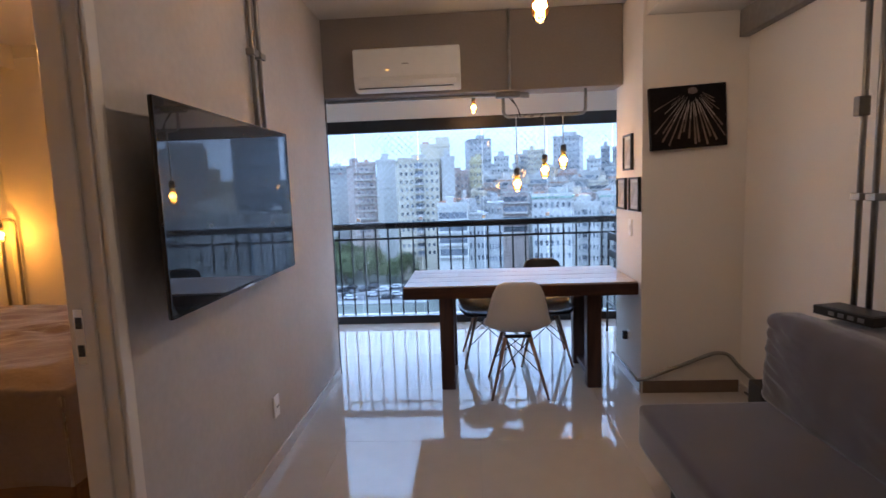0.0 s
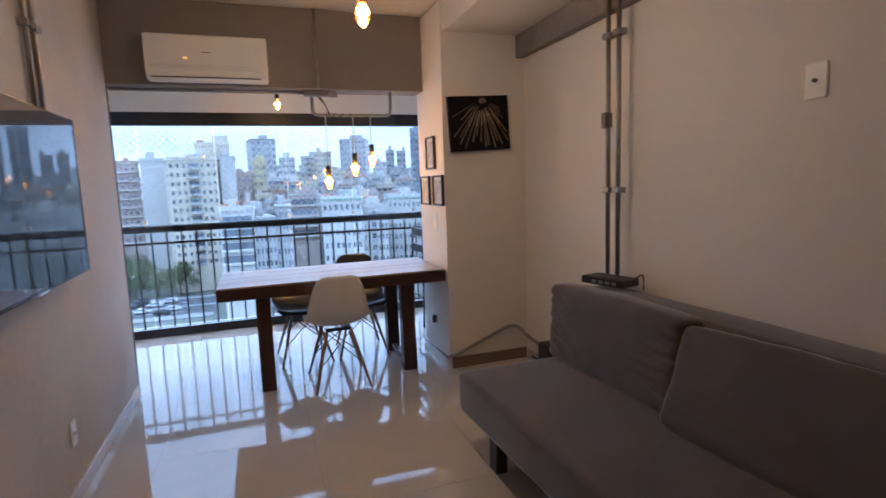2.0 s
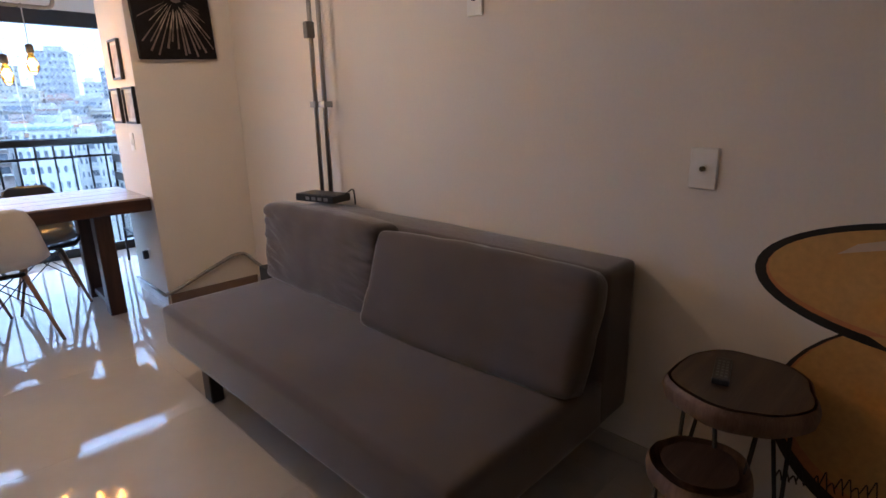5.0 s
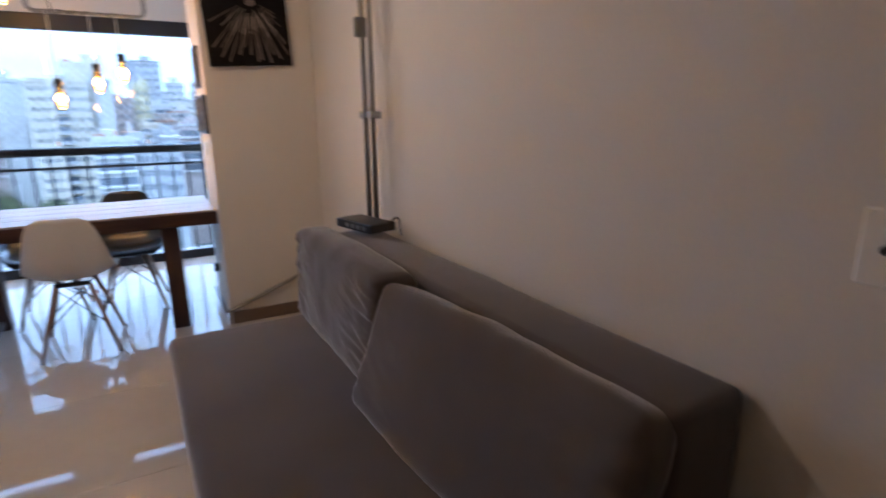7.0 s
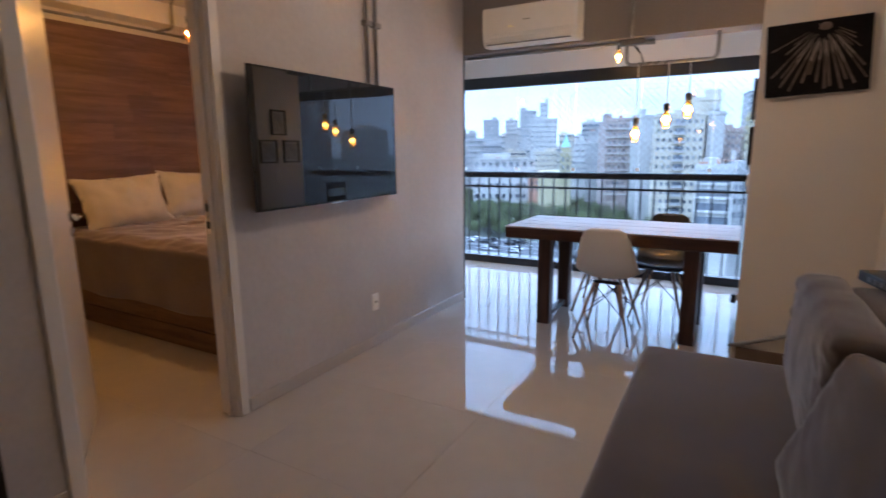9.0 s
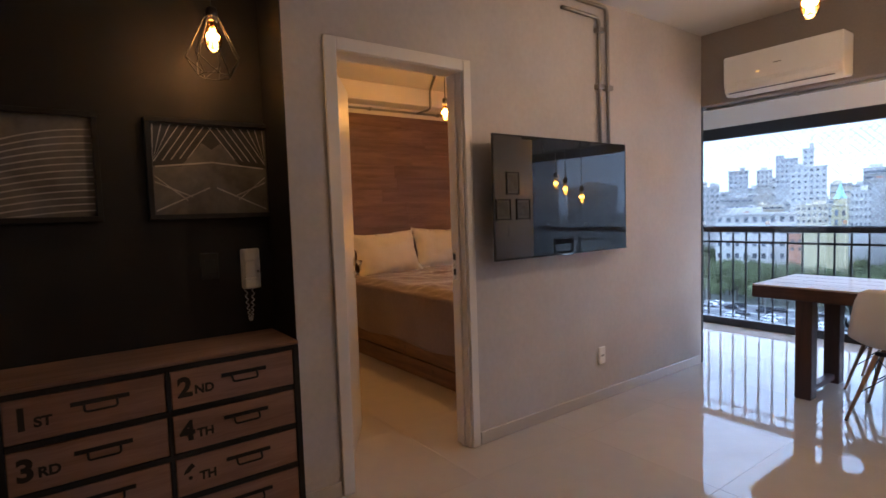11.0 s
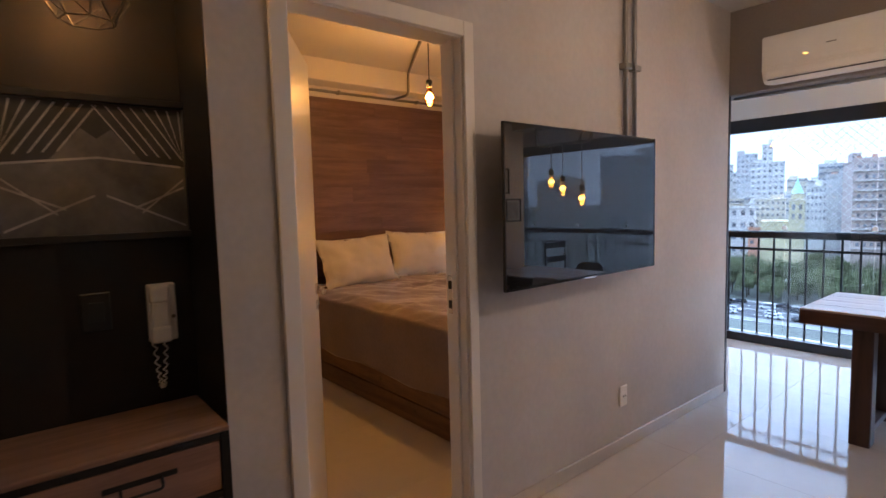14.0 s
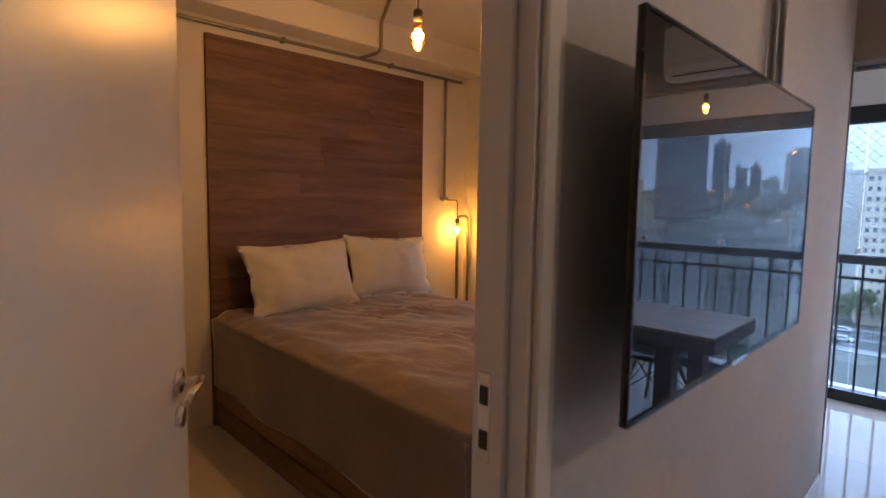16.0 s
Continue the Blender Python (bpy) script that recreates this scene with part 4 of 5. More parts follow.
bs = thing("wall_socket", (XB, 0.45, 1.12), "black wall socket on the black wall", "wall socket")
part("cover_plate", box(XB, XB + 0.009, 0.41, 0.49, 1.07, 1.19, 0.004), M_BLKPLAS, bs)
part("insert", box(XB + 0.009, XB + 0.012, 0.428, 0.472, 1.10, 1.16, 0.002), M_BLKSHELL, bs)

# ---- dresser ----
dr = thing("dresser", (-0.94, 0.2, 0), "six-drawer pine dresser with a dark metal frame and stencilled numbers", "dresser")
DX0, DX1, DY0, DY1, DZ = -1.152, -0.815, -0.32, 0.722, 0.802
part("top", box(DX0, DX1 + 0.004, DY0, DY1, DZ - 0.018, DZ, 0.004), M_DRTOP, dr, "pine top board")
part("carcass", box(DX0, DX1 - 0.02, DY0 + 0.004, DY1 - 0.004, 0.06, DZ - 0.018), M_DRTOP, dr)
FR = 0.026
for y0, y1 in ((DY0, DY0 + FR), (DY1 - FR, DY1)):
    part("frame_post", box(DX1 - 0.022, DX1, y0, y1, 0.0, DZ - 0.0185, 0.002), M_BLKMETAL, dr, "dark steel post")
    part("frame_post", box(DX0, DX0 + 0.022, y0, y1, 0.0, DZ - 0.0185, 0.002), M_BLKMETAL, dr, "dark steel post")
ROWH = (DZ - 0.0185 - 0.022 - 0.06) / 4
for k in range(5):
    z = 0.06 + ROWH * k
    part("frame_rail", box(DX1 - 0.020, DX1 - 0.001, DY0 + FR, DY1 - FR, z, z + 0.022, 0.002), M_BLKMETAL, dr, "dark steel rail")
DM = (DY0 + DY1) / 2
part("frame_post", box(DX1 - 0.0205, DX1 - 0.0015, DM - 0.008, DM + 0.008, 0.06, DZ - 0.02, 0.002), M_BLKMETAL, dr)
names = [("1", "ST"), ("2", "ND"), ("3", "RD"), ("4", "TH"), ("5", "TH"), ("6", "TH"), ("7", "TH"), ("8", "TH")]


def letters(text, size, place, material, parent, name="lettering"):
    """Text standing on the west side's fronts, read from the east."""
    cu = bpy.data.curves.new(name, "FONT")
    cu.body, cu.size, cu.extrude, cu.offset = text, size, 0.0004, size * 0.04
    tmp = bpy.data.objects.new("tmp", cu)
    me = bpy.data.meshes.new_from_object(tmp)
    bpy.data.objects.remove(tmp)
    me.name = name
    me.transform(Matrix(((0, 0, 1, place[0]), (1, 0, 0, place[1]), (0, 1, 0, place[2]), (0, 0, 0, 1))))
    me.transform(Matrix.Translation(-ORIGIN[parent]))
    me.materials.append(material)
    ob = new(name, me)
    ob.parent = parent
    return ob


for i in range(8):
    r, c = 3 - i // 2, i % 2
    z0 = 0.06 + ROWH * r + 0.024
    y0, y1 = (DY0 + FR + 0.002, DM - 0.010) if c == 0 else (DM + 0.010, DY1 - FR - 0.002)
    d = part("drawer", box(DX1 - 0.016, DX1 - 0.004, y0, y1, z0, z0 + ROWH - 0.026, 0.002), M_DRAWER, dr, "pine drawer front")
    if i < 6:
        num, suf = names[i]
        letters(num, 0.105, (DX1 - 0.0038, y0 + 0.022, z0 + 0.045), M_STENCIL, d, "number")
        letters(suf, 0.048, (DX1 - 0.0038, y0 + 0.082, z0 + 0.047), M_STENCIL, d, "suffix")
    hy = y0 + (y1 - y0) * 0.56
    hz = z0 + (ROWH - 0.026) * 0.55
    part("handle_plate", box(DX1 - 0.004, DX1 - 0.001, hy - 0.085, hy + 0.095, hz + 0.008, hz + 0.024, 0.001), M_BLKMETAL, d)
    part("handle", pipe([(DX1 - 0.002, hy - 0.045, hz + 0.012), (DX1 + 0.018, hy - 0.045, hz - 0.012), (DX1 + 0.018, hy + 0.055, hz - 0.012), (DX1 - 0.002, hy + 0.055, hz + 0.012)], 0.004, 0.012, 8), M_BLKMETAL, d, "dark bail handle", True)

# ---- log side tables ----
def log_table(name, centre, r, h, label, seed, inset=0.9, thick=0.07):
    cx, cy = centre
    t = thing(name, (cx, cy, 0), label, "side table", "log side tables")
    def outline(k, n=36, sc=1.0):
        a = 2 * math.pi * k / n
        q = 1 + 0.13 * noise.noise(Vector((math.cos(a) * 1.3 + seed, math.sin(a) * 1.3, 0))) + 0.025 * noise.noise(Vector((math.cos(a) * 4, math.sin(a) * 4 + seed, 2)))
        return (cx + r * sc * q * math.cos(a), cy + r * sc * q * 0.92 * math.sin(a))
    m = bmesh.new()
    levels = [(h - thick, 0.88), (h - thick * 0.8, 0.97), (h - thick * 0.4, 1.0), (h - 0.012, 0.985), (h, 0.94)]
    rings = [[m.verts.new((*outline(k, 36, sc), z)) for k in range(36)] for z, sc in levels]
    for A, B in zip(rings, rings[1:]):
        for k in range(36):
            m.faces.new((A[k], A[(k + 1) % 36], B[(k + 1) % 36], B[k]))
    m.faces.new(rings[0][::-1])
    part("slab", m, M_LOG, t, "rough log slice with its bark", True)
    m = bmesh.new()
    m.faces.new([m.verts.new((*outline(k, 36, inset), h)) for k in range(36)])
    g = bmesh.ops.extrude_face_region(m, geom=m.faces[:])
    bmesh.ops.translate(m, verts=[v for v in g["geom"] if isinstance(v, bmesh.types.BMVert)], vec=(0, 0, 0.0015))
    part("top_face", m, M_LOGTOP, t, "dark varnished end grain")
    for k in range(3):
        a = 2 * math.pi * k / 3 + seed
        x0, y0 = cx + r * 0.62 * math.cos(a), cy + r * 0.62 * math.sin(a)
        dx, dy = -math.sin(a) * 0.05, math.cos(a) * 0.05
        fx, fy = cx + r * 0.86 * math.cos(a), cy + r * 0.86 * math.sin(a)
        part("hairpin_leg", pipe([(x0 + dx, y0 + dy, h - thick + 0.001), (fx, fy, 0.006), (x0 - dx, y0 - dy, h - thick + 0.001)], 0.006, 0.012, 8), M_BLKMETAL, t, "black hairpin leg", True)
    return t


log_table("side_table", (1.785, 0.35), 0.205, 0.57, "tall log-slice side table on black hairpin legs", 1.3)
log_table("side_table", (1.545, 0.36), 0.138, 0.42, "low log-slice side table on black hairpin legs", 2.6, 0.72, 0.06)
RC = pose(1.78, 0.40, 0.5725, 0, 0, -76)
ph = thing("remote_control", (1.79, 0.40, 0.5725), "black remote control lying on the log table", "remote control")
part("case", box(-0.022, 0.022, -0.075, 0.075, 0, 0.018, 0.006, 2, turn=RC), M_BLKPLAS, ph)
for i in range(3):
    for j in range(6):
        part("button", box(-0.014 + 0.011 * i, -0.007 + 0.011 * i, -0.055 + 0.019 * j, -0.046 + 0.019 * j, 0.018, 0.0195, turn=RC), M_CASTGREY, ph)

# ---- mural on the sofa wall ----
mural = thing("mural", (XR, -0.35, 0.6), "painted mural of ochre bubble shapes with thick black outlines", "mural", kind="")
EP = Matrix(((0, 0, -1, XR), (1, 0, 0, 0.014), (0, 1, 0, -0.035), (0, 0, 0, 1)))


def blob(cx, cz, ry, rz, n=48):
    return [(cx + ry * math.cos(2 * math.pi * k / n), cz + rz * math.sin(2 * math.pi * k / n)) for k in range(n)]


part("lower_outline", plate(blob(-0.21, 0.47, 0.515, 0.375), 0.0010, EP), M_MURAL_K, mural, "thick black outline")
part("lower_shape", plate(blob(-0.20, 0.49, 0.485, 0.345), 0.0016, EP), M_MURAL_R, mural, "orange shaded rim")
part("lower_fill", plate(blob(-0.20, 0.51, 0.47, 0.325), 0.0022, EP), M_MURAL_Y, mural, "ochre fill")
part("upper_outline", plate(blob(-0.09, 0.885, 0.485, 0.185), 0.0028, EP), M_MURAL_K, mural, "thick black outline")
part("upper_shape", plate(blob(-0.09, 0.889, 0.455, 0.163), 0.0034, EP), M_MURAL_R, mural)
part("upper_fill", plate(blob(-0.09, 0.897, 0.45, 0.155), 0.0040, EP), M_MURAL_Y, mural, "ochre fill")
part("bridge_fill", plate([(0.10, 0.742), (-0.5, 0.82), (-0.5, 0.60), (-0.05, 0.60), (0.0, 0.69)], 0.0044, EP), M_MURAL_Y, mural)
part("highlight", plate([(0.20 - 0.04 * k, 0.955 + 0.045 * math.sin(k * 0.26)) for k in range(11)] + [(-0.20 + 0.04 * k, 0.975 + 0.055 * math.sin((10 - k) * 0.26)) for k in range(11)][1:-1], 0.0048, EP), M_MURAL_H, mural, "pale highlight")
rnd = random.Random(9)
b = bmesh.new()
y = 0.27
for k in range(13):
    q = [(y, 0.185 + 0.006 * k), (y - 0.012, 0.22 + 0.006 * k + rnd.uniform(-0.012, 0.03)), (y - 0.022, 0.19 + 0.004 * k)]
    b = pipe([(XR - 0.001, u, v - 0.02) for u, v in q], 0.0025, 0.01, 5, b)
    y -= 0.019
part("signature", b, M_MURAL_K, mural, "small illegible black signature")

# ---- bedroom ----
HX = -3.69
hb = thing("headboard", (HX + 0.02, 3.08, 0), "dark reddish-brown wooden headboard panel of wide planks", "headboard")
part("backing", box(HX, HX + 0.012, 2.205, 3.945, 0.0, 2.43), M_LEGWOOD, hb)
rnd = random.Random(2)
z = 0.0
while z < 2.42:
    y = 2.205
    h = min(0.135, 2.43 - z)
    first = rnd.uniform(0.5, 1.2)
    while y < 3.94:
        y2 = min(3.945, y + (first if y == 2.205 else 1.2))
        if 3.945 - y2 < 0.15:
            y2 = 3.945
        part("plank", box(HX + 0.012, HX + 0.026, y + 0.0006, y2 - 0.0006, z + 0.0006, z + h - 0.0006), M_HEAD, hb)
        y = y2
    z += 0.135

bed = thing("bed", (-2.68, 2.95, 0), "double bed on a rough pine base with a brown bedspread", "bed")
BX0, BX1, BY0, BY1 = -3.66, -1.48, 2.22, 3.82
for k, (z0, z1) in enumerate(((0.0, 0.145), (0.15, 0.30))):
    part("side_board", box(BX0, BX1, BY0, BY0 + 0.028, z0 + 0.005, z1, 0.003), M_PINE, bed, "knotty pine board")
    part("side_board", box(BX0, BX1, BY1 - 0.028, BY1, z0 + 0.005, z1, 0.003), M_PINE, bed, "knotty pine board")
    part("foot_board", box(BX1 - 0.028, BX1, BY0 + 0.028, BY1 - 0.028, z0 + 0.005, z1, 0.003), M_PINE, bed, "knotty pine board")
part("slat_deck", box(BX0, BX1 - 0.03, BY0 + 0.03, BY1 - 0.03, 0.25, 0.295), M_PINE, bed)
for kx, kz in ((-2.35, 0.22), (-1.95, 0.09), (-3.0, 0.10)):
    part("knot", rod((kx, BY0 - 0.001, kz), (kx, BY0 + 0.002, kz), 0.017, seg=14), M_BARK, bed)
part("mattress", box(BX0 + 0.01, BX1 - 0.02, BY0 + 0.02, BY1 - 0.02, 0.297, 0.69, 0.05, 3), M_PILLOW, bed)


def bedspread():
    m = bmesh.new()
    nx, ny = 84, 90
    L, W = BX1 - BX0, BY1 - BY0
    drop = 0.46
    rows = []
    for i in range(nx + 1):
        row = []
        for j in range(ny + 1):
            s = -drop + (W + 2 * drop) * j / ny
            u = (L + drop) * i / nx
            x, y, z = BX0 + min(u, L), BY0 + min(max(s, 0), W), 0.735
            dy = max(-s, s - W, 0)
            dx = max(u - L, 0)
            d = max(dx, dy)
            if dy > 0:
                y += math.copysign(0.020 + 0.012 * math.sin(x * 9) * min(1, d / 0.2) * math.sin(x * 3.1 + 1), s)
            if dx > 0:
                x += 0.022
            z -= d
            flat = 1 if d == 0 else 0.3
            wr = max(0.0, noise.noise(Vector((x * 2.2 + 4, y * 2.2, 9))) + 0.25)
            z += flat * (0.045 * wr * noise.noise(Vector((x * 5 + y * 3, (y - 0.45 * x) * 22, 7))) + 0.018 * noise.noise(Vector((x * 3, y * 3, 0))) + 0.007 * noise.noise(Vector((x * 8, y * 10, 3))) + 0.004 * abs(noise.noise(Vector((x * 17 + y * 9, y * 21, 5)))))
            e = min(s, W - s, L - u)
            if 0 <= e < 0.13:
                z -= 0.05 * (1 - e / 0.13) ** 2
            if d > 0:
                z -= 0.03
            row.append(m.verts.new((x, y, max(z, 0.27 + 0.008 * math.sin(x * 7)))))
        rows.append(row)
    for A, B in zip(rows, rows[1:]):
        for k in range(ny):
            m.faces.new((A[k], A[k + 1], B[k + 1], B[k]))
    bmesh.ops.recalc_face_normals(m, faces=m.faces)
    bmesh.ops.solidify(m, geom=m.faces[:], thickness=0.006)
    return m


tagged(part("bedspread", bedspread(), M_COVER, None, "", True), "rumpled brown cotton bedspread over the bed", "bedspread")


def pillow(m, w, h, label, seed):
    """A stuffed pillow with a flat flange round it."""
    n = 26
    t = thing("pillow", m.translation, label, "pillow", "pillows on the bed")
    b = bmesh.new()
    sheets = []
    for side in (1, -1):
        rows = []
        for i in range(n + 1):
            row = []
            for j in range(n + 1):
                u, v = -1 + 2 * i / n, -1 + 2 * j / n
                pinch = 1 - 0.09 * (1 - abs(u) ** 2) * abs(v) ** 3 - 0.0
                pin2 = 1 - 0.10 * (1 - abs(v) ** 2) * abs(u) ** 3
                k = max(0, 1 - (abs(u) / 0.93) ** 2.6) * max(0, 1 - (abs(v) / 0.90) ** 2.6)
                th = 0.105 * k ** 0.6 + 0.002
                q = Vector((u * w / 2 * pin2, v * h / 2 * pinch, side * th))
                q.z += (0.020 * noise.noise(q * 7 + Vector((seed, 0, side))) + 0.009 * noise.noise(q * 17 + Vector((seed, side, 0)))) * (1 if k > 0 else 0.8)
                q += Vector((0.010 * noise.noise(Vector((v * 3, seed, u))), 0.012 * noise.noise(Vector((u * 3, v, seed))), 0))
                row.append(b.verts.new(q))
            rows.append(row)
        for A, B in zip(rows, rows[1:]):
            for k2 in range(n):
                f = (A[k2], A[k2 + 1], B[k2 + 1], B[k2])
                b.faces.new(f if side > 0 else f[::-1])
        sheets.append(rows)
    bmesh.ops.remove_doubles(b, verts=b.verts, dist=0.0045)
    bmesh.ops.transform(b, matrix=m, verts=b.verts)
    part("pillow_case", b, M_PILLOW, t, "", True)
    return t


# local u along y, v up the headboard
def lean(y, z, x, tilt, roll):
    return Matrix.Translation((x, y, z)) @ Matrix.Rotation(radians(tilt), 4, "Y") @ Matrix.Rotation(radians(roll), 4, "X") @ Matrix(((0, 0, 1, 0), (1, 0, 0, 0), (0, 1, 0, 0), (0, 0, 0, 1)))


pillow(lean(2.725, 0.93, -3.46, -22, 2), 0.80, 0.50, "white pillow with a flat hem leaning on the headboard", 1)
pillow(lean(3.49, 0.945, -3.51, -17, -3), 0.78, 0.48, "white pillow with a flat hem leaning on the headboard", 5)

bulb("pendant_lamp", (-2.209, 2.62, 2.19), ZC, "amber filament pendant bulb above the bed", 13.0, 1.2, tint=(1.0, 0.45, 0.08))
bl = bulb("bedside_lamp", (-3.60, 4.30, 1.20), 1.30, "amber filament bulb on a bent steel pipe beside the bed", 3.9, 1.0, tint=(1.0, 0.40, 0.03))
part("bracket", pipe([(-3.655, 4.20, 1.46), (-3.60, 4.30, 1.46), (-3.60, 4.30, 1.29)], 0.004, 0.03, 8), M_BLKMETAL, bl, "", True)
conduit("galvanised steel conduit above the headboard", [(-3.655, 0.13, 2.485), (-3.655, 4.38, 2.485)], 0.0125, [((-3.66, y, 2.487), "y") for y in (1.6, 2.7, 3.6)])
conduit("galvanised steel conduit up the bedroom beam", [(-3.655, 3.30, 2.485), (-3.44, 3.34, 2.50), (-3.44, 3.34, 2.698), (-2.235, 2.635, 2.70)], 0.0125)
conduit("galvanised steel conduit down to the bedside lamp", [(-3.665, 4.20, 2.485), (-3.665, 4.20, 1.44)], 0.0125, [((-3.668, 4.20, 1.47), "z")])
conduit("bent steel pipe beside the bed", [(-3.665, 4.37, 0.0), (-3.665, 4.37, 1.32), (-3.60, 4.44, 1.32), (-3.60, 4.44, 0.0)], 0.0125)

# ---- balcony chair ----
bc = thing("balcony_chair", (1.75, 5.2, 0), "black metal bar chair with a slatted back on the balcony", "chair")
for x, y in ((1.50, 5.0), (1.88, 5.0), (1.50, 5.36), (1.88, 5.36)):
    part("leg", rod((x, y, 0), (x + 0.02 * (1 if x < 1.6 else -1), y, 0.98 if x < 1.6 else 0.62), 0.011), M_BLKMETAL, bc)
part("seat", box(1.49, 1.90, 4.98, 5.38, 0.60, 0.625, 0.006), M_BLKMETAL, bc)
for z in (0.78, 0.94):
    part("back_slat", box(1.508, 1.532, 5.0, 5.36, z - 0.035, z + 0.035, 0.004), M_DARKALU, bc)
for a, c in (((1.5, 5.0, 0.22), (1.88, 5.0, 0.22)), ((1.5, 5.36, 0.22), (1.88, 5.36, 0.22)), ((1.5, 5.0, 0.30), (1.5, 5.36, 0.30))):
    part("stretcher", rod(a, c, 0.008), M_BLKMETAL, bc)

# ---- the city beyond the balcony ----
GZ = -33.0
EYE0 = Vector((0.6, 0.3, 1.4))
M_GROUND = mat("city_ground", (0.085, 0.092, 0.075), 0.9, vary=0.3, scale=0.05, fine=0.8, bump=0.0)
M_ASPHALT = mat("asphalt", (0.055, 0.056, 0.06), 0.85, vary=0.2, scale=0.3, fine=6, bump=0.0)
M_PAVE = mat("pavement_slabs", (0.20, 0.20, 0.195), 0.85, vary=0.2, scale=0.3, fine=5, bump=0.0)
M_LINE = mat("road_line", (0.7, 0.7, 0.68), 0.7, vary=0.1, bump=0.0)
M_B_WHITE = mat("facade_white", (0.43, 0.41, 0.375), 0.85, vary=0.14, scale=0.15, fine=1.2, bump=0.0, per_piece=0.05)
M_B_CREAM = mat("facade_cream", (0.47, 0.412, 0.315), 0.85, vary=0.14, scale=0.15, fine=1.2, bump=0.0)
M_B_GREY = mat("facade_grey", (0.32, 0.31, 0.295), 0.85, vary=0.2, scale=0.15, fine=1.2, bump=0.0)
M_B_BROWN = mat("facade_brown", (0.345, 0.275, 0.24), 0.85, vary=0.2, scale=0.2, fine=1.5, bump=0.0)
M_B_YELLOW = mat("facade_yellow", (0.42, 0.365, 0.22), 0.85, vary=0.14, scale=0.15, fine=1.2, bump=0.0)
M_B_GREEN = mat("facade_green_trim", (0.22, 0.33, 0.26), 0.8, vary=0.14, scale=0.2, fine=1.2, bump=0.0)
M_B_BLUEGLASS = mat("tower_glass", (0.16, 0.20, 0.24), 0.18, vary=0.3, scale=0.2, fine=0.9, bump=0.0)
M_B_TERRA = mat("terracotta_roof", (0.38, 0.19, 0.12), 0.9, vary=0.25, scale=0.3, fine=2, bump=0.0)
M_COPPER = mat("verdigris_spire", (0.30, 0.52, 0.49), 0.7, vary=0.15, scale=0.3, fine=2, bump=0.0)
M_WIN = mat("window_dark", (0.11, 0.12, 0.135), 0.12, vary=0.4, scale=0.3, fine=1, bump=0.0, per_piece=0.5)
M_ROOFDARK = mat("roof_dark", (0.12, 0.12, 0.12), 0.9, vary=0.3, scale=0.2, fine=2, bump=0.0)

structure("ground", box(-2500, 2500, 40, 4500, GZ - 2, GZ), M_GROUND, "flat built-up ground of the city far below")
structure("road", box(-280, -14, 162, 186, GZ, GZ + 0.05), M_ASPHALT, "wide asphalt avenue")
for k, (y0, y1) in enumerate(((157, 162), (173.2, 174.8), (186, 189))):
    structure("pavement_" + "abc"[k], box(-280, -14, y0, y1, GZ, GZ + 0.2, 0.03), M_PAVE, "pale pavement with a kerb")
for y in (167.2, 180.2):
    for k in range(26):
        structure("road_marking", box(-200 + 7 * k, -197 + 7 * k, y - 0.1, y + 0.1, GZ + 0.051, GZ + 0.06), M_LINE, "white lane marking")


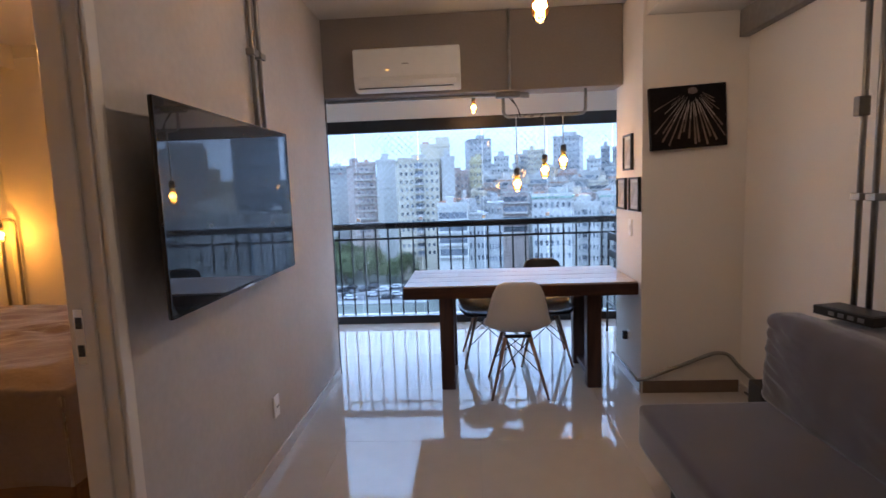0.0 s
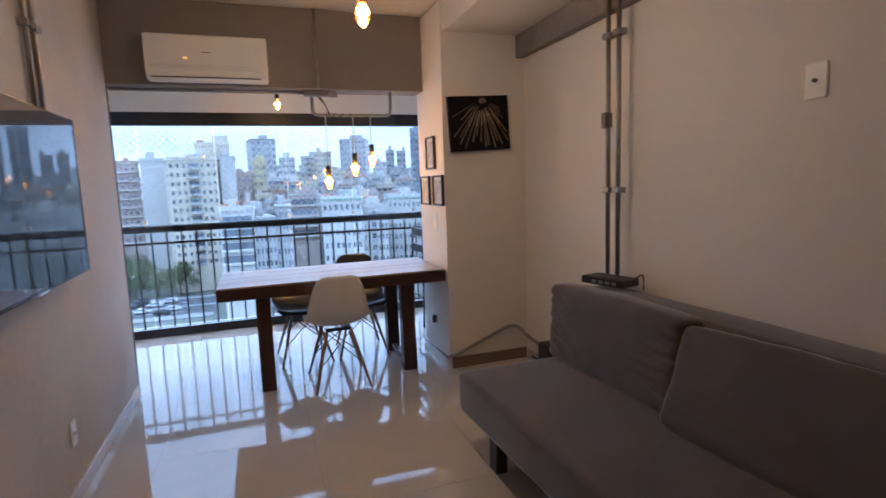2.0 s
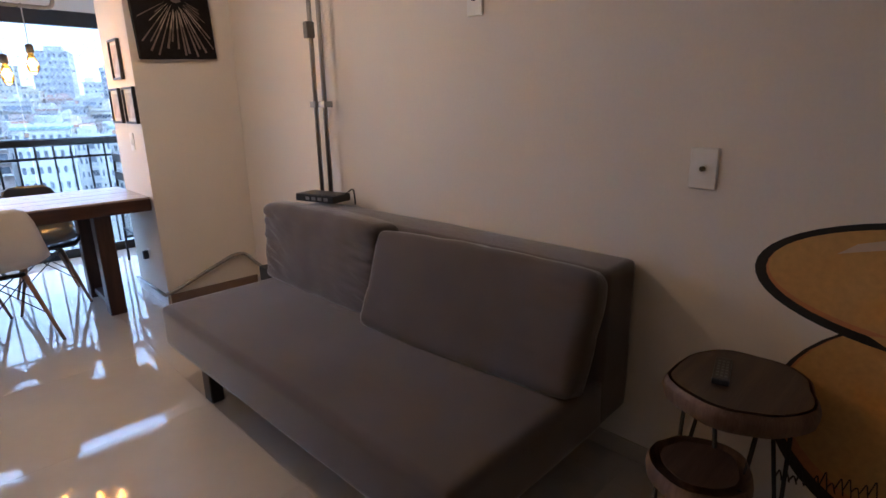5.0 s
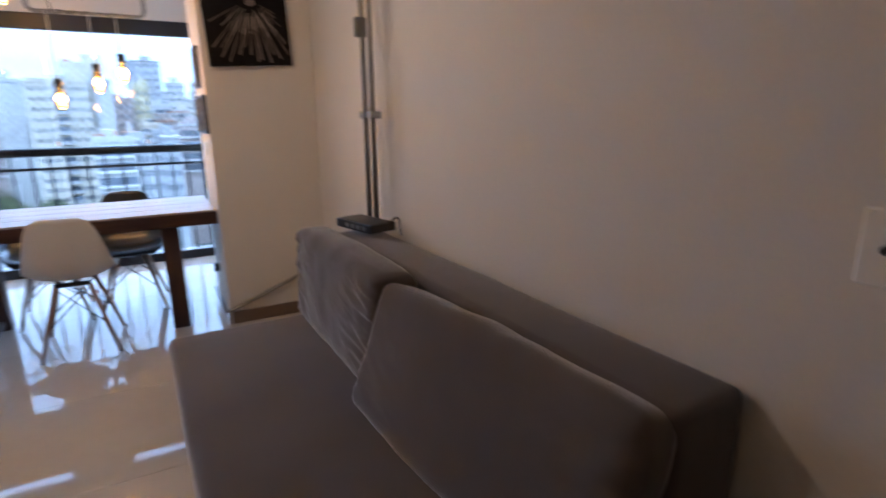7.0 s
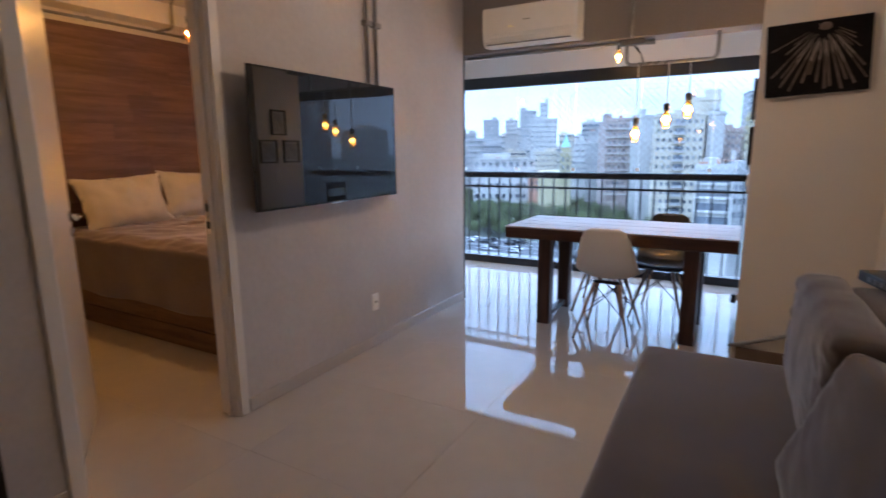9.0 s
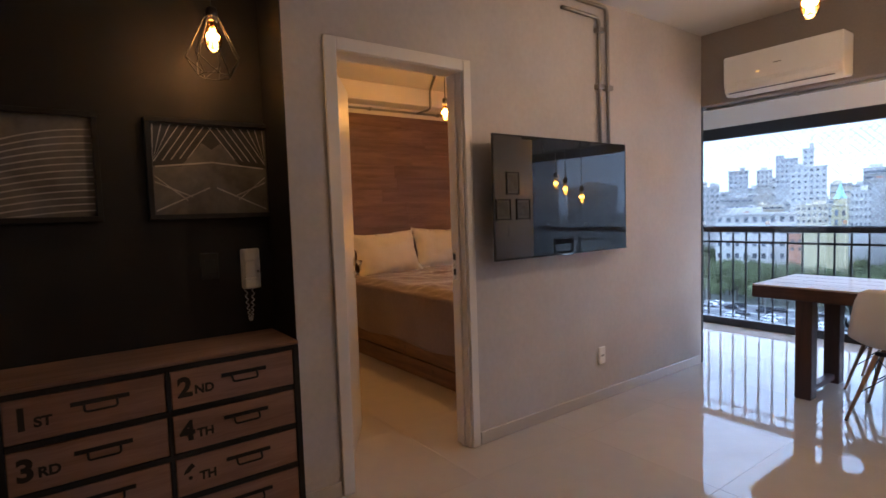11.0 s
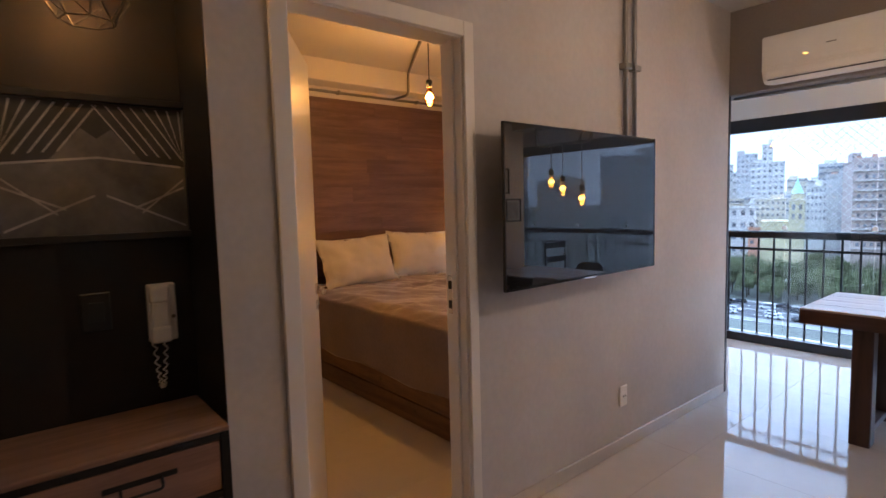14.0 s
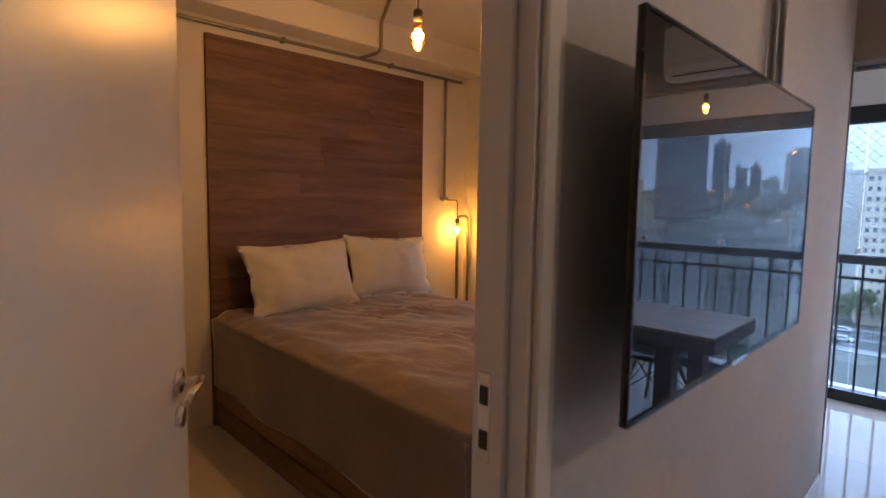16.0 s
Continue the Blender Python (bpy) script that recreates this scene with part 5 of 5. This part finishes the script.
def building(az0, az1, el, dist, wall, label, style="grid", depth=14.0, cols=6, floor_h=3.1, base_el=None, turn=0.0, trim=None, roof=True):
    """A block seen between two bearings (degrees from +y, to the right), its roof at el degrees over the horizon."""
    a = radians((az0 + az1) / 2)
    w = 2 * dist * math.tan(radians(abs(az1 - az0) / 2))
    top = EYE0.z + dist * math.tan(radians(el))
    cx, cy = EYE0.x + dist * math.sin(a), EYE0.y + dist * math.cos(a)
    h = top - GZ
    M = Matrix.Translation((cx, cy, GZ)) @ Matrix.Rotation(-a + radians(turn), 4, "Z")
    t = thing("apartment_building", (0, 0, 0), label, "building", "city blocks")
    part("wall", box(-w / 2, w / 2, 0, depth, 0, h), wall, t)
    if roof:
        r = part("roof", box(-w / 2 - 0.25, w / 2 + 0.25, -0.25, depth + 0.25, h, h + 0.5), trim or wall, t)
        rnd = random.Random(int(az0 * 100) + 7)
        rw = w * rnd.uniform(0.25, 0.5)
        rx = rnd.uniform(-w / 2, w / 2 - rw)
        part("roof_house", box(rx, rx + rw, depth * 0.3, depth * 0.7, h + 0.5, h + 0.5 + rnd.uniform(2.0, 3.6)), wall, r)
        if dist < 300 and w > 5:
            for _ in range(rnd.randint(2, 4)):
                tx, ty, tw, th = rnd.uniform(-w / 2, w / 2 - 2.6), rnd.uniform(0.4, depth - 3), rnd.uniform(1.2, 2.6), rnd.uniform(0.8, 2.2)
                part("roof_tank", box(tx, tx + tw, ty, ty + tw, h + 0.45, h + 0.5 + th), rnd.choice((wall, M_B_GREY, M_ROOFDARK, M_B_TERRA)), r)
            part("parapet", box(-w / 2 - 0.2, w / 2 + 0.2, -0.3, -0.12, h + 0.45, h + 1.25), wall, r)
        if rnd.random() < 0.6:
            part("aerial", rod((rx + rw / 2, depth / 2, h + 3), (rx + rw / 2, depth / 2, h + 7), 0.06, seg=5), M_ROOFDARK, r)
    low = 0 if base_el is None else max(0, EYE0.z + dist * math.tan(radians(base_el)) - GZ)
    n = int((h - 1.0 - low) / floor_h)
    step = w / cols
    if style in ("grid", "resid"):
        ww, wh = min(step * 0.46, 2.4), floor_h * 0.42
        wb = box(-ww / 2, ww / 2, -0.05, 0.12, -wh / 2, wh / 2)
        me = bpy.data.meshes.new("window")
        wb.to_mesh(me)
        wb.free()
        me.materials.append(M_WIN)
        mid = range(cols // 2 - 1, cols // 2 + 1) if style == "resid" else ()
        for f in range(n):
            z = h - 1.7 - floor_h * f
            for c in range(cols):
                if c in mid:
                    continue
                o = new("window", me)
                o.parent = t
                o.location = (-w / 2 + step * (c + 0.5), 0, z)
            if style == "resid":
                x0, x1 = -w / 2 + step * mid[0] + 0.1, -w / 2 + step * (mid[-1] + 1) - 0.1
                bal = part("balcony", box(x0, x1, -1.1, 0, z - 1.35, z - 1.2), wall, t)
                part("parapet", box(x0, x1, -1.1, -1.0, z - 1.2, z - 0.35), M_B_GREY, bal)
                part("recess", box(x0 + 0.2, x1 - 0.2, -0.06, 0.1, z - 1.15, z + 0.9), M_WIN, bal)
        # side windows
        for f in range(0, n, 1):
            z = h - 1.7 - floor_h * f
            for s in (-1, 1):
                for dy in (depth * 0.3, depth * 0.7):
                    o = new("window", me)
                    o.parent = t
                    o.location, o.rotation_euler = (s * w / 2, dy, z), (0, 0, radians(90) * s)
    elif style == "bands":
        for f in range(n):
            z = h - 1.9 - floor_h * f
            wi = part("window_band", box(-w / 2 + 0.3, w / 2 - 0.3, -0.06, 0.1, z - 0.75, z + 0.75), M_WIN, t)
            part("floor_slab", box(-w / 2, w / 2, -0.9, 0.0, z - 1.35, z - 1.0), trim or wall, t)
    elif style == "slab":
        for f in range(n):
            z = h - 1.9 - floor_h * f
            part("window_band", box(-w / 2 + 0.4, w / 2 - 0.4, -0.06, 0.1, z - 0.9, z + 0.9), M_B_BROWN, t)
            part("floor_slab", box(-w / 2, w / 2, -0.8, 0.0, z - 1.45, z - 1.05), M_B_WHITE, t)
            for c in range(1, cols):
                part("window", box(-w / 2 + step * c - step * 0.3, -w / 2 + step * c + step * 0.15, -0.12, 0.0, z - 0.5, z + 0.7), M_WIN, t)
    t.matrix_basis = M
    return t


# nearer blocks
building(-12.75, -10.35, 2.75, 230, M_B_BROWN, "brown slab block with white floor bands", "slab", 26, 5, 3.3, -5, 8)
building(-10.3, -8.25, 2.95, 228, M_B_WHITE, "blank white gable beside the brown slab block", "none", 22, 4, 3.3, -5)
building(-8.0, -3.6, 3.0, 200, M_B_CREAM, "cream apartment block with stacked balconies", "resid", 16, 8, 3.0, -8, 6)
building(-5.5, -2.4, 4.4, 214, M_B_CREAM, "cream penthouse storey set back on the block", "none", 8, 4, 3.0, 2.5)
building(-3.4, -1.95, 3.05, 204, M_B_WHITE, "blank pale side wing of the cream block", "none", 14, 3, 3.0, -7)
building(-4.0, -0.75, -2.1, 128, M_B_WHITE, "low white block with balconies and a cluttered roof", "bands", 14, 6, 3.0, -9, -5)
building(-0.7, 1.4, -3.0, 132, M_B_GREY, "low grey block with a cluttered roof", "grid", 14, 5, 3.0, -9, 8)
building(1.45, 3.0, -1.9, 133, M_B_GREY, "low grey block with small windows", "grid", 12, 5, 3.0, -9)
building(3.05, 5.75, -0.75, 160, M_B_BROWN, "brick and white block with banded balconies", "bands", 12, 4, 3.0, -6, 0, M_B_WHITE)
building(6.2, 10.3, -1.45, 135, M_B_WHITE, "white block with a green cornice and square windows", "grid", 14, 7, 3.2, -9, -4, M_B_GREEN)
building(10.1, 13.1, -2.4, 142, M_B_WHITE, "white block with rows of paired windows", "resid", 14, 8, 3.0, -9, 5)
building(13.2, 16.7, -1.5, 150, M_B_WHITE, "white block with square windows and a green cornice", "grid", 14, 7, 3.0, -9, -3, M_B_GREEN)
building(16.9, 20.5, -2.6, 130, M_B_GREY, "low grey block with rooftop clutter", "grid", 16, 7, 3.0, -9)
building(21.0, 27.0, -2.0, 150, M_B_WHITE, "white block with square windows", "grid", 16, 8, 3.0, -9)
building(-0.3, 0.95, 2.6, 235, M_B_YELLOW, "yellowish block with few windows", "grid", 16, 4, 3.4, -1.5)
building(-2.3, -0.5, 1.4, 225, M_B_BROWN, "grey-brown block with small windows", "grid", 14, 4, 3.2, -1.5)
# middle distance towers
building(-0.25, 2.1, 4.95, 300, M_B_GREY, "slender grey tower with a dark top", "grid", 18, 5, 3.3, -1, 10, M_ROOFDARK)
building(2.3, 3.9, 3.1, 330, M_B_WHITE, "white tower block with small windows", "grid", 18, 5, 3.3, 0)
building(4.5, 6.0, 3.2, 345, M_B_WHITE, "white tower block with balconies", "resid", 18, 6, 3.3, 0)
building(5.9, 7.6, 3.6, 340, M_B_CREAM, "pale cream tower block with windows", "grid", 18, 6, 3.3, 0)
building(8.5, 11.2, 4.85, 330, M_B_GREY, "broad grey-white tower block", "grid", 20, 7, 3.3, 0, -8)
building(11.9, 13.3, 2.4, 380, M_B_WHITE, "white tower block with small windows", "grid", 18, 4, 3.4, 0)
building(13.3, 14.2, 3.6, 300, M_B_GREY, "narrow blue-grey tower block", "bands", 18, 4, 3.2, 0)
building(14.45, 15.4, 3.5, 304, M_B_GREY, "narrow blue-grey tower block", "bands", 18, 4, 3.2, 0)
building(15.9, 17.3, 5.6, 260, M_B_BLUEGLASS, "dark glass office tower", "bands", 18, 5, 3.4, 0, 0, M_B_GREY)
building(17.6, 22.2, 8.0, 190, M_B_BLUEGLASS, "tall dark glass office tower", "bands", 20, 6, 3.4, -3, 0, M_B_GREY)
building(24.5, 31.5, 4.3, 210, M_B_GREY, "broad dark apartment block", "grid", 20, 8, 3.2, -4)
building(33.0, 38.0, 2.0, 220, M_B_WHITE, "white apartment block with square windows", "grid", 20, 6, 3.2, -4)
building(39.0, 45.0, 5.0, 240, M_B_GREY, "grey tower block with square windows", "grid", 20, 6, 3.2, -4)
building(46.0, 56.0, 3.0, 200, M_B_CREAM, "cream apartment block with square windows", "grid", 20, 8, 3.2, -4)
# left part of the view
building(-26.3, -19.8, -1.1, 262, M_B_WHITE, "long white civic building with square windows", "grid", 30, 9, 5.2, -6.5, 0, M_B_GREY)
building(-20.35, -17.65, 3.1, 380, M_B_WHITE, "stepped white tower block", "grid", 20, 6, 3.4, -0.5)
building(-19.45, -18.6, 4.7, 384, M_B_WHITE, "top storeys of the stepped white tower", "grid", 10, 2, 3.4, 3.0)
building(-25.3, -23.65, 3.1, 520, M_B_GREY, "distant grey block with small windows", "grid", 20, 4, 4.0, 1)
building(-23.0, -21.75, 3.05, 540, M_B_WHITE, "distant white block with small windows", "grid", 20, 4, 4.0, 1)
building(-21.5, -19.8, 3.95, 500, M_B_GREY, "distant dark grey block with windows", "grid", 20, 5, 4.0, 1)
building(-27.6, -26.0, 1.7, 330, M_B_GREY, "grey block at the edge of the park", "grid", 16, 4, 3.2, -2)
building(-30.5, -27.7, 3.0, 300, M_B_WHITE, "white block beyond the park", "grid", 16, 6, 3.2, -2)
building(-34.5, -30.8, 2.2, 280, M_B_GREY, "grey block beyond the park", "grid", 16, 6, 3.2, -2)
building(-16.0, -14.5, 0.75, 300, M_B_WHITE, "white-blue apartment block behind the park", "grid", 16, 5, 3.2, -3)
building(-15.2, -12.9, 2.65, 390, M_B_WHITE, "white apartment block behind the church", "bands", 16, 5, 3.3, 0, 0, M_B_GREY)
building(-14.6, -12.85, 1.55, 270, M_B_GREY, "blank grey gable wall of a block", "none", 16, 4, 3.3, -3)
building(-20.4, -17.4, -3.1, 250, M_B_TERRA, "low house with a terracotta roof", "grid", 14, 5, 3.2, -5, 0, M_B_TERRA)
building(-19.9, -17.5, -0.3, 330, M_B_CREAM, "pale block behind the church", "grid", 14, 6, 3.2, -4)
# distant skyline
rnd = random.Random(21)
az = -36.0
while az < 24:
    wdt = rnd.uniform(1.1, 2.2)
    building(az, az + wdt, rnd.uniform(0.9, 2.6), rnd.uniform(560, 820), rnd.choice((M_B_GREY, M_B_WHITE, M_B_WHITE, M_B_CREAM)), "distant city block on the skyline", "bands", 20, 4, 7.0, -0.5)
    az += wdt * rnd.uniform(0.8, 1.2)
az = -34.0
while az < 20:
    wdt = rnd.uniform(1.2, 2.6)
    building(az, az + wdt, rnd.uniform(-0.9, 0.6), rnd.uniform(400, 520), rnd.choice((M_B_GREY, M_B_WHITE, M_B_WHITE, M_B_CREAM, M_B_TERRA)), "city block with banded floors in the middle distance", "bands", 20, 4, 5.0, -2.0)
    az += wdt * rnd.uniform(0.9, 1.3)

# packed lower blocks between the towers
rnd = random.Random(77)
for dist, lo, hi in ((172, -3.2, -1.2), (205, -1.6, -0.1), (240, -0.6, 0.9), (285, 0.3, 1.7)):
    az = -1.4 if dist < 250 else -8.0
    while az < 17:
        wdt = rnd.uniform(1.0, 2.3)
        building(az, az + wdt, rnd.uniform(lo, hi), dist * rnd.uniform(0.96, 1.05), rnd.choice((M_B_GREY, M_B_WHITE, M_B_WHITE, M_B_CREAM, M_B_BROWN)), "packed city block with rows of small windows", rnd.choice(("grid", "grid", "bands", "resid")), rnd.uniform(8, 14), rnd.randint(4, 6), 3.0, max(-4.5, lo - 2.6), rnd.uniform(-14, 14), rnd.choice((None, M_B_GREY, M_B_TERRA)))
        az += wdt * rnd.uniform(0.85, 1.2)

# church with a verdigris spire
a = radians(-16.65)
CHX, CHY = EYE0.x + 245 * math.sin(a), EYE0.y + 245 * math.cos(a)
ch = thing("church", (0, 0, 0), "yellow church tower with a verdigris spire", "church")
part("tower", box(-2.6, 2.6, 0, 5.2, -15.0, 18.0), M_B_YELLOW, ch)
part("belfry", box(-2.0, 2.0, 0.6, 4.6, 18.0, 20.4), M_B_YELLOW, ch)
part("nave", box(-12, -2.6, 2, 24, -15.0, 9.5), M_B_YELLOW, ch)
part("cornice", box(-2.9, 2.9, -0.3, 5.5, 17.6, 18.1), M_B_CREAM, ch)
part("spire", lathe([(2.1, 20.4), (1.7, 21.4), (0.9, 23.4), (0.0, 26.6)], (0, 2.6, 0), 8), M_COPPER, ch, "blue-green copper spire")
for z in (15.0, 11.5):
    for x in (-1.1, 1.1):
        part("window", box(x - 0.5, x + 0.5, -0.05, 0.2, z - 1.1, z + 1.1), M_WIN, ch)
ch.matrix_basis = Matrix.Translation((CHX, CHY, GZ + 15.0)) @ Matrix.Rotation(-a, 4, "Z")

# ---- trees of the park ----
M_LEAF = mat("foliage", (0.115, 0.130, 0.065), 0.9, vary=0.5, scale=0.5, fine=3, bump=0.0, spec=0.15, per_piece=0.35)
M_TRUNK = mat("tree_bark", (0.09, 0.07, 0.055), 0.95, vary=0.3, scale=1, fine=8, bump=0.0)


def tree(seed, h, r):
    """A tapered trunk with limbs that each carry a lumpy cluster of small leaves."""
    rn = random.Random(seed)
    t = thing("tree", (0, 0, 0), "broad olive-green park tree with a dense crown", "tree", "park trees")
    b = rod((0, 0, 0), (0.1, 0, h * 0.5), 0.28, 0.16, 8)
    lobes = []
    for k in range(13):
        a = rn.uniform(0, 6.283)
        d = rn.uniform(0.15, 0.85) * r
        q = Vector((d * math.cos(a), d * math.sin(a), h * (rn.uniform(0.42, 0.86) - 0.12 * (d / r) ** 2)))
        rod((0.05, 0, h * rn.uniform(0.25, 0.45)), q, 0.12, 0.04, 5, b)
        lobes.append((q, r * rn.uniform(0.26, 0.44)))
    lobes.append((Vector((0, 0, h * 0.84)), r * 0.42))
    part("trunk", b, M_TRUNK, t)
    verts, faces = [], []
    for q, lr in lobes:
        for k in range(240):
            d = Vector((rn.gauss(0, 1), rn.gauss(0, 1), rn.gauss(0, 0.8))).normalized()
            p = q + d * lr * rn.uniform(0.55, 1.06)
            u = Vector((rn.uniform(-1, 1), rn.uniform(-1, 1), rn.uniform(-1, 1))).normalized()
            v = u.cross(d).normalized()
            s = rn.uniform(0.12, 0.34)
            i = len(verts)
            verts += [p + u * s, p + v * s * 0.7, p - u * s, p - v * s * 0.7, p + d * s * 0.5]
            faces += [(i, i + 1, i + 4), (i + 1, i + 2, i + 4), (i + 2, i + 3, i + 4), (i + 3, i, i + 4)]
    me = bpy.data.meshes.new("crown")
    me.from_pydata(verts, [], faces)
    me.materials.append(M_LEAF)
    o = new("crown", me)
    o.parent = t
    return t


kinds = [tree(s, h, r) for s, h, r in ((1, 11.5, 6.0), (2, 10.0, 5.6), (3, 12.5, 6.4), (4, 11.0, 6.4))]
rnd = random.Random(33)
spots = []
for row, (y, grow) in enumerate(((194, 0.85), (203, 1.0), (214, 1.0), (226, 1.0), (240, 1.0), (256, 1.0), (274, 1.0), (294, 0.98))):
    x = -195 + rnd.uniform(0, 5)
    while x < (-18 if row == 0 else -0.155 * y - 4):
        spots.append((x + rnd.uniform(-1.5, 1.5), y + rnd.uniform(-3, 3), grow * rnd.uniform(0.85, 1.15)))
        x += rnd.uniform(6.2, 9.2)
for k, (x, y, s) in enumerate(spots):
    m = pose(x, y, GZ, 0, 0, rnd.uniform(0, 360))
    o = kinds[k] if k < 4 else copy_thing(kinds[k % 4], m)
    o.matrix_basis = m @ Matrix.Scale(s, 4)

# ---- cars and street lamps ----
M_CAR = [mat("car_" + n, c, 0.25, vary=0.05, bump=0.0) for n, c in (("white", (0.55, 0.56, 0.57)), ("silver", (0.45, 0.46, 0.48)), ("black", (0.03, 0.03, 0.035)), ("red", (0.22, 0.05, 0.045)))]
M_TYRE = mat("tyre", (0.02, 0.02, 0.02), 0.9, bump=0.0)


def car(m, paint, label, van=False):
    t = thing("car", (0, 0, 0), label, "van" if van else "car", "traffic on the avenue")
    hh = 1.95 if van else 1.42
    prof = [(-2.1, 0.35), (2.1, 0.35), (2.15, 0.75), (1.2, 0.92), (0.6 if not van else 1.1, hh), (-1.4 if not van else -2.0, hh), (-2.0, 0.95), (-2.15, 0.85)]
    b = plate(prof, 1.7, Matrix(((1, 0, 0, 0), (0, 0, -1, 0.85), (0, 1, 0, 0), (0, 0, 0, 1))))
    body = part("body", b, paint, t)
    for s in (-1, 1):
        part("side_window", plate([(-1.5, 0.98), (0.95, 0.98), (0.5 if not van else 0.9, hh - 0.1), (-1.25 if not van else -1.5, hh - 0.1)], 0.02, Matrix(((1, 0, 0, 0), (0, 0, -s, s * 0.86 + (0.01 if s > 0 else -0.01)), (0, 1, 0, 0), (0, 0, 0, 1)))), M_WIN, body)
        for x in (-1.3, 1.3):
            part("wheel", rod((x, s * 0.66, 0.32), (x, s * 0.88, 0.32), 0.32, seg=12), M_TYRE, t)
    part("windscreen", plate([(-0.72, 0.0), (0.72, 0.0), (0.62, 0.62), (-0.62, 0.62)], 0.02, Matrix.Translation((1.17, 0, 0.93)) @ Matrix.Rotation(radians(-35), 4, "Y") @ Matrix(((0, 0, 1, 0), (1, 0, 0, 0), (0, 1, 0, 0), (0, 0, 0, 1)))), M_WIN, body)
    t.matrix_basis = m
    return t


rnd = random.Random(8)
lanes = ((165.0, 0), (169.5, 0), (178.0, 180), (182.5, 180))
names_car = ("white car on the avenue", "silver car on the avenue", "black car on the avenue", "red car on the avenue")
base = {}
for y, rz in lanes:
    x = -150 + rnd.uniform(0, 5)
    while x < -20:
        c = rnd.choice((0, 0, 0, 1, 1, 1, 1, 2, 2, 2, 3))
        van = rnd.random() < 0.18
        m = pose(x, y, GZ + 0.05, 0, 0, rz)
        if (c, van) in base:
            copy_thing(base[c, van], m)
        else:
            base[c, van] = car(m, M_CAR[c], names_car[c] if not van else names_car[c].replace("car", "van"), van)
        x += rnd.uniform(6.0, 15.0)


def street_lamp(m):
    t = thing("street_lamp", (0, 0, 0), "tall grey double-armed street lamp", "street lamp", "street lamps")
    part("pole", rod((0, 0, 0), (0, 0, 9.6), 0.11, 0.06, 8), M_STEEL, t)
    for s in (-1, 1):
        part("arm", pipe([(0, 0, 9.3), (0, s * 0.6, 9.9), (0, s * 1.8, 10.0)], 0.04, 0.3, 6), M_STEEL, t)
        part("lamp_head", box(-0.14, 0.14, s * 1.8 - 0.35, s * 1.8 + 0.35, 9.92, 10.06, 0.03), M_PLASTIC, t)
    t.matrix_basis = m
    return t


sl = street_lamp(pose(-108, 174, GZ + 0.2))
for x in (-88, -70, -53, -36, -20):
    copy_thing(sl, pose(x, 174, GZ + 0.2))
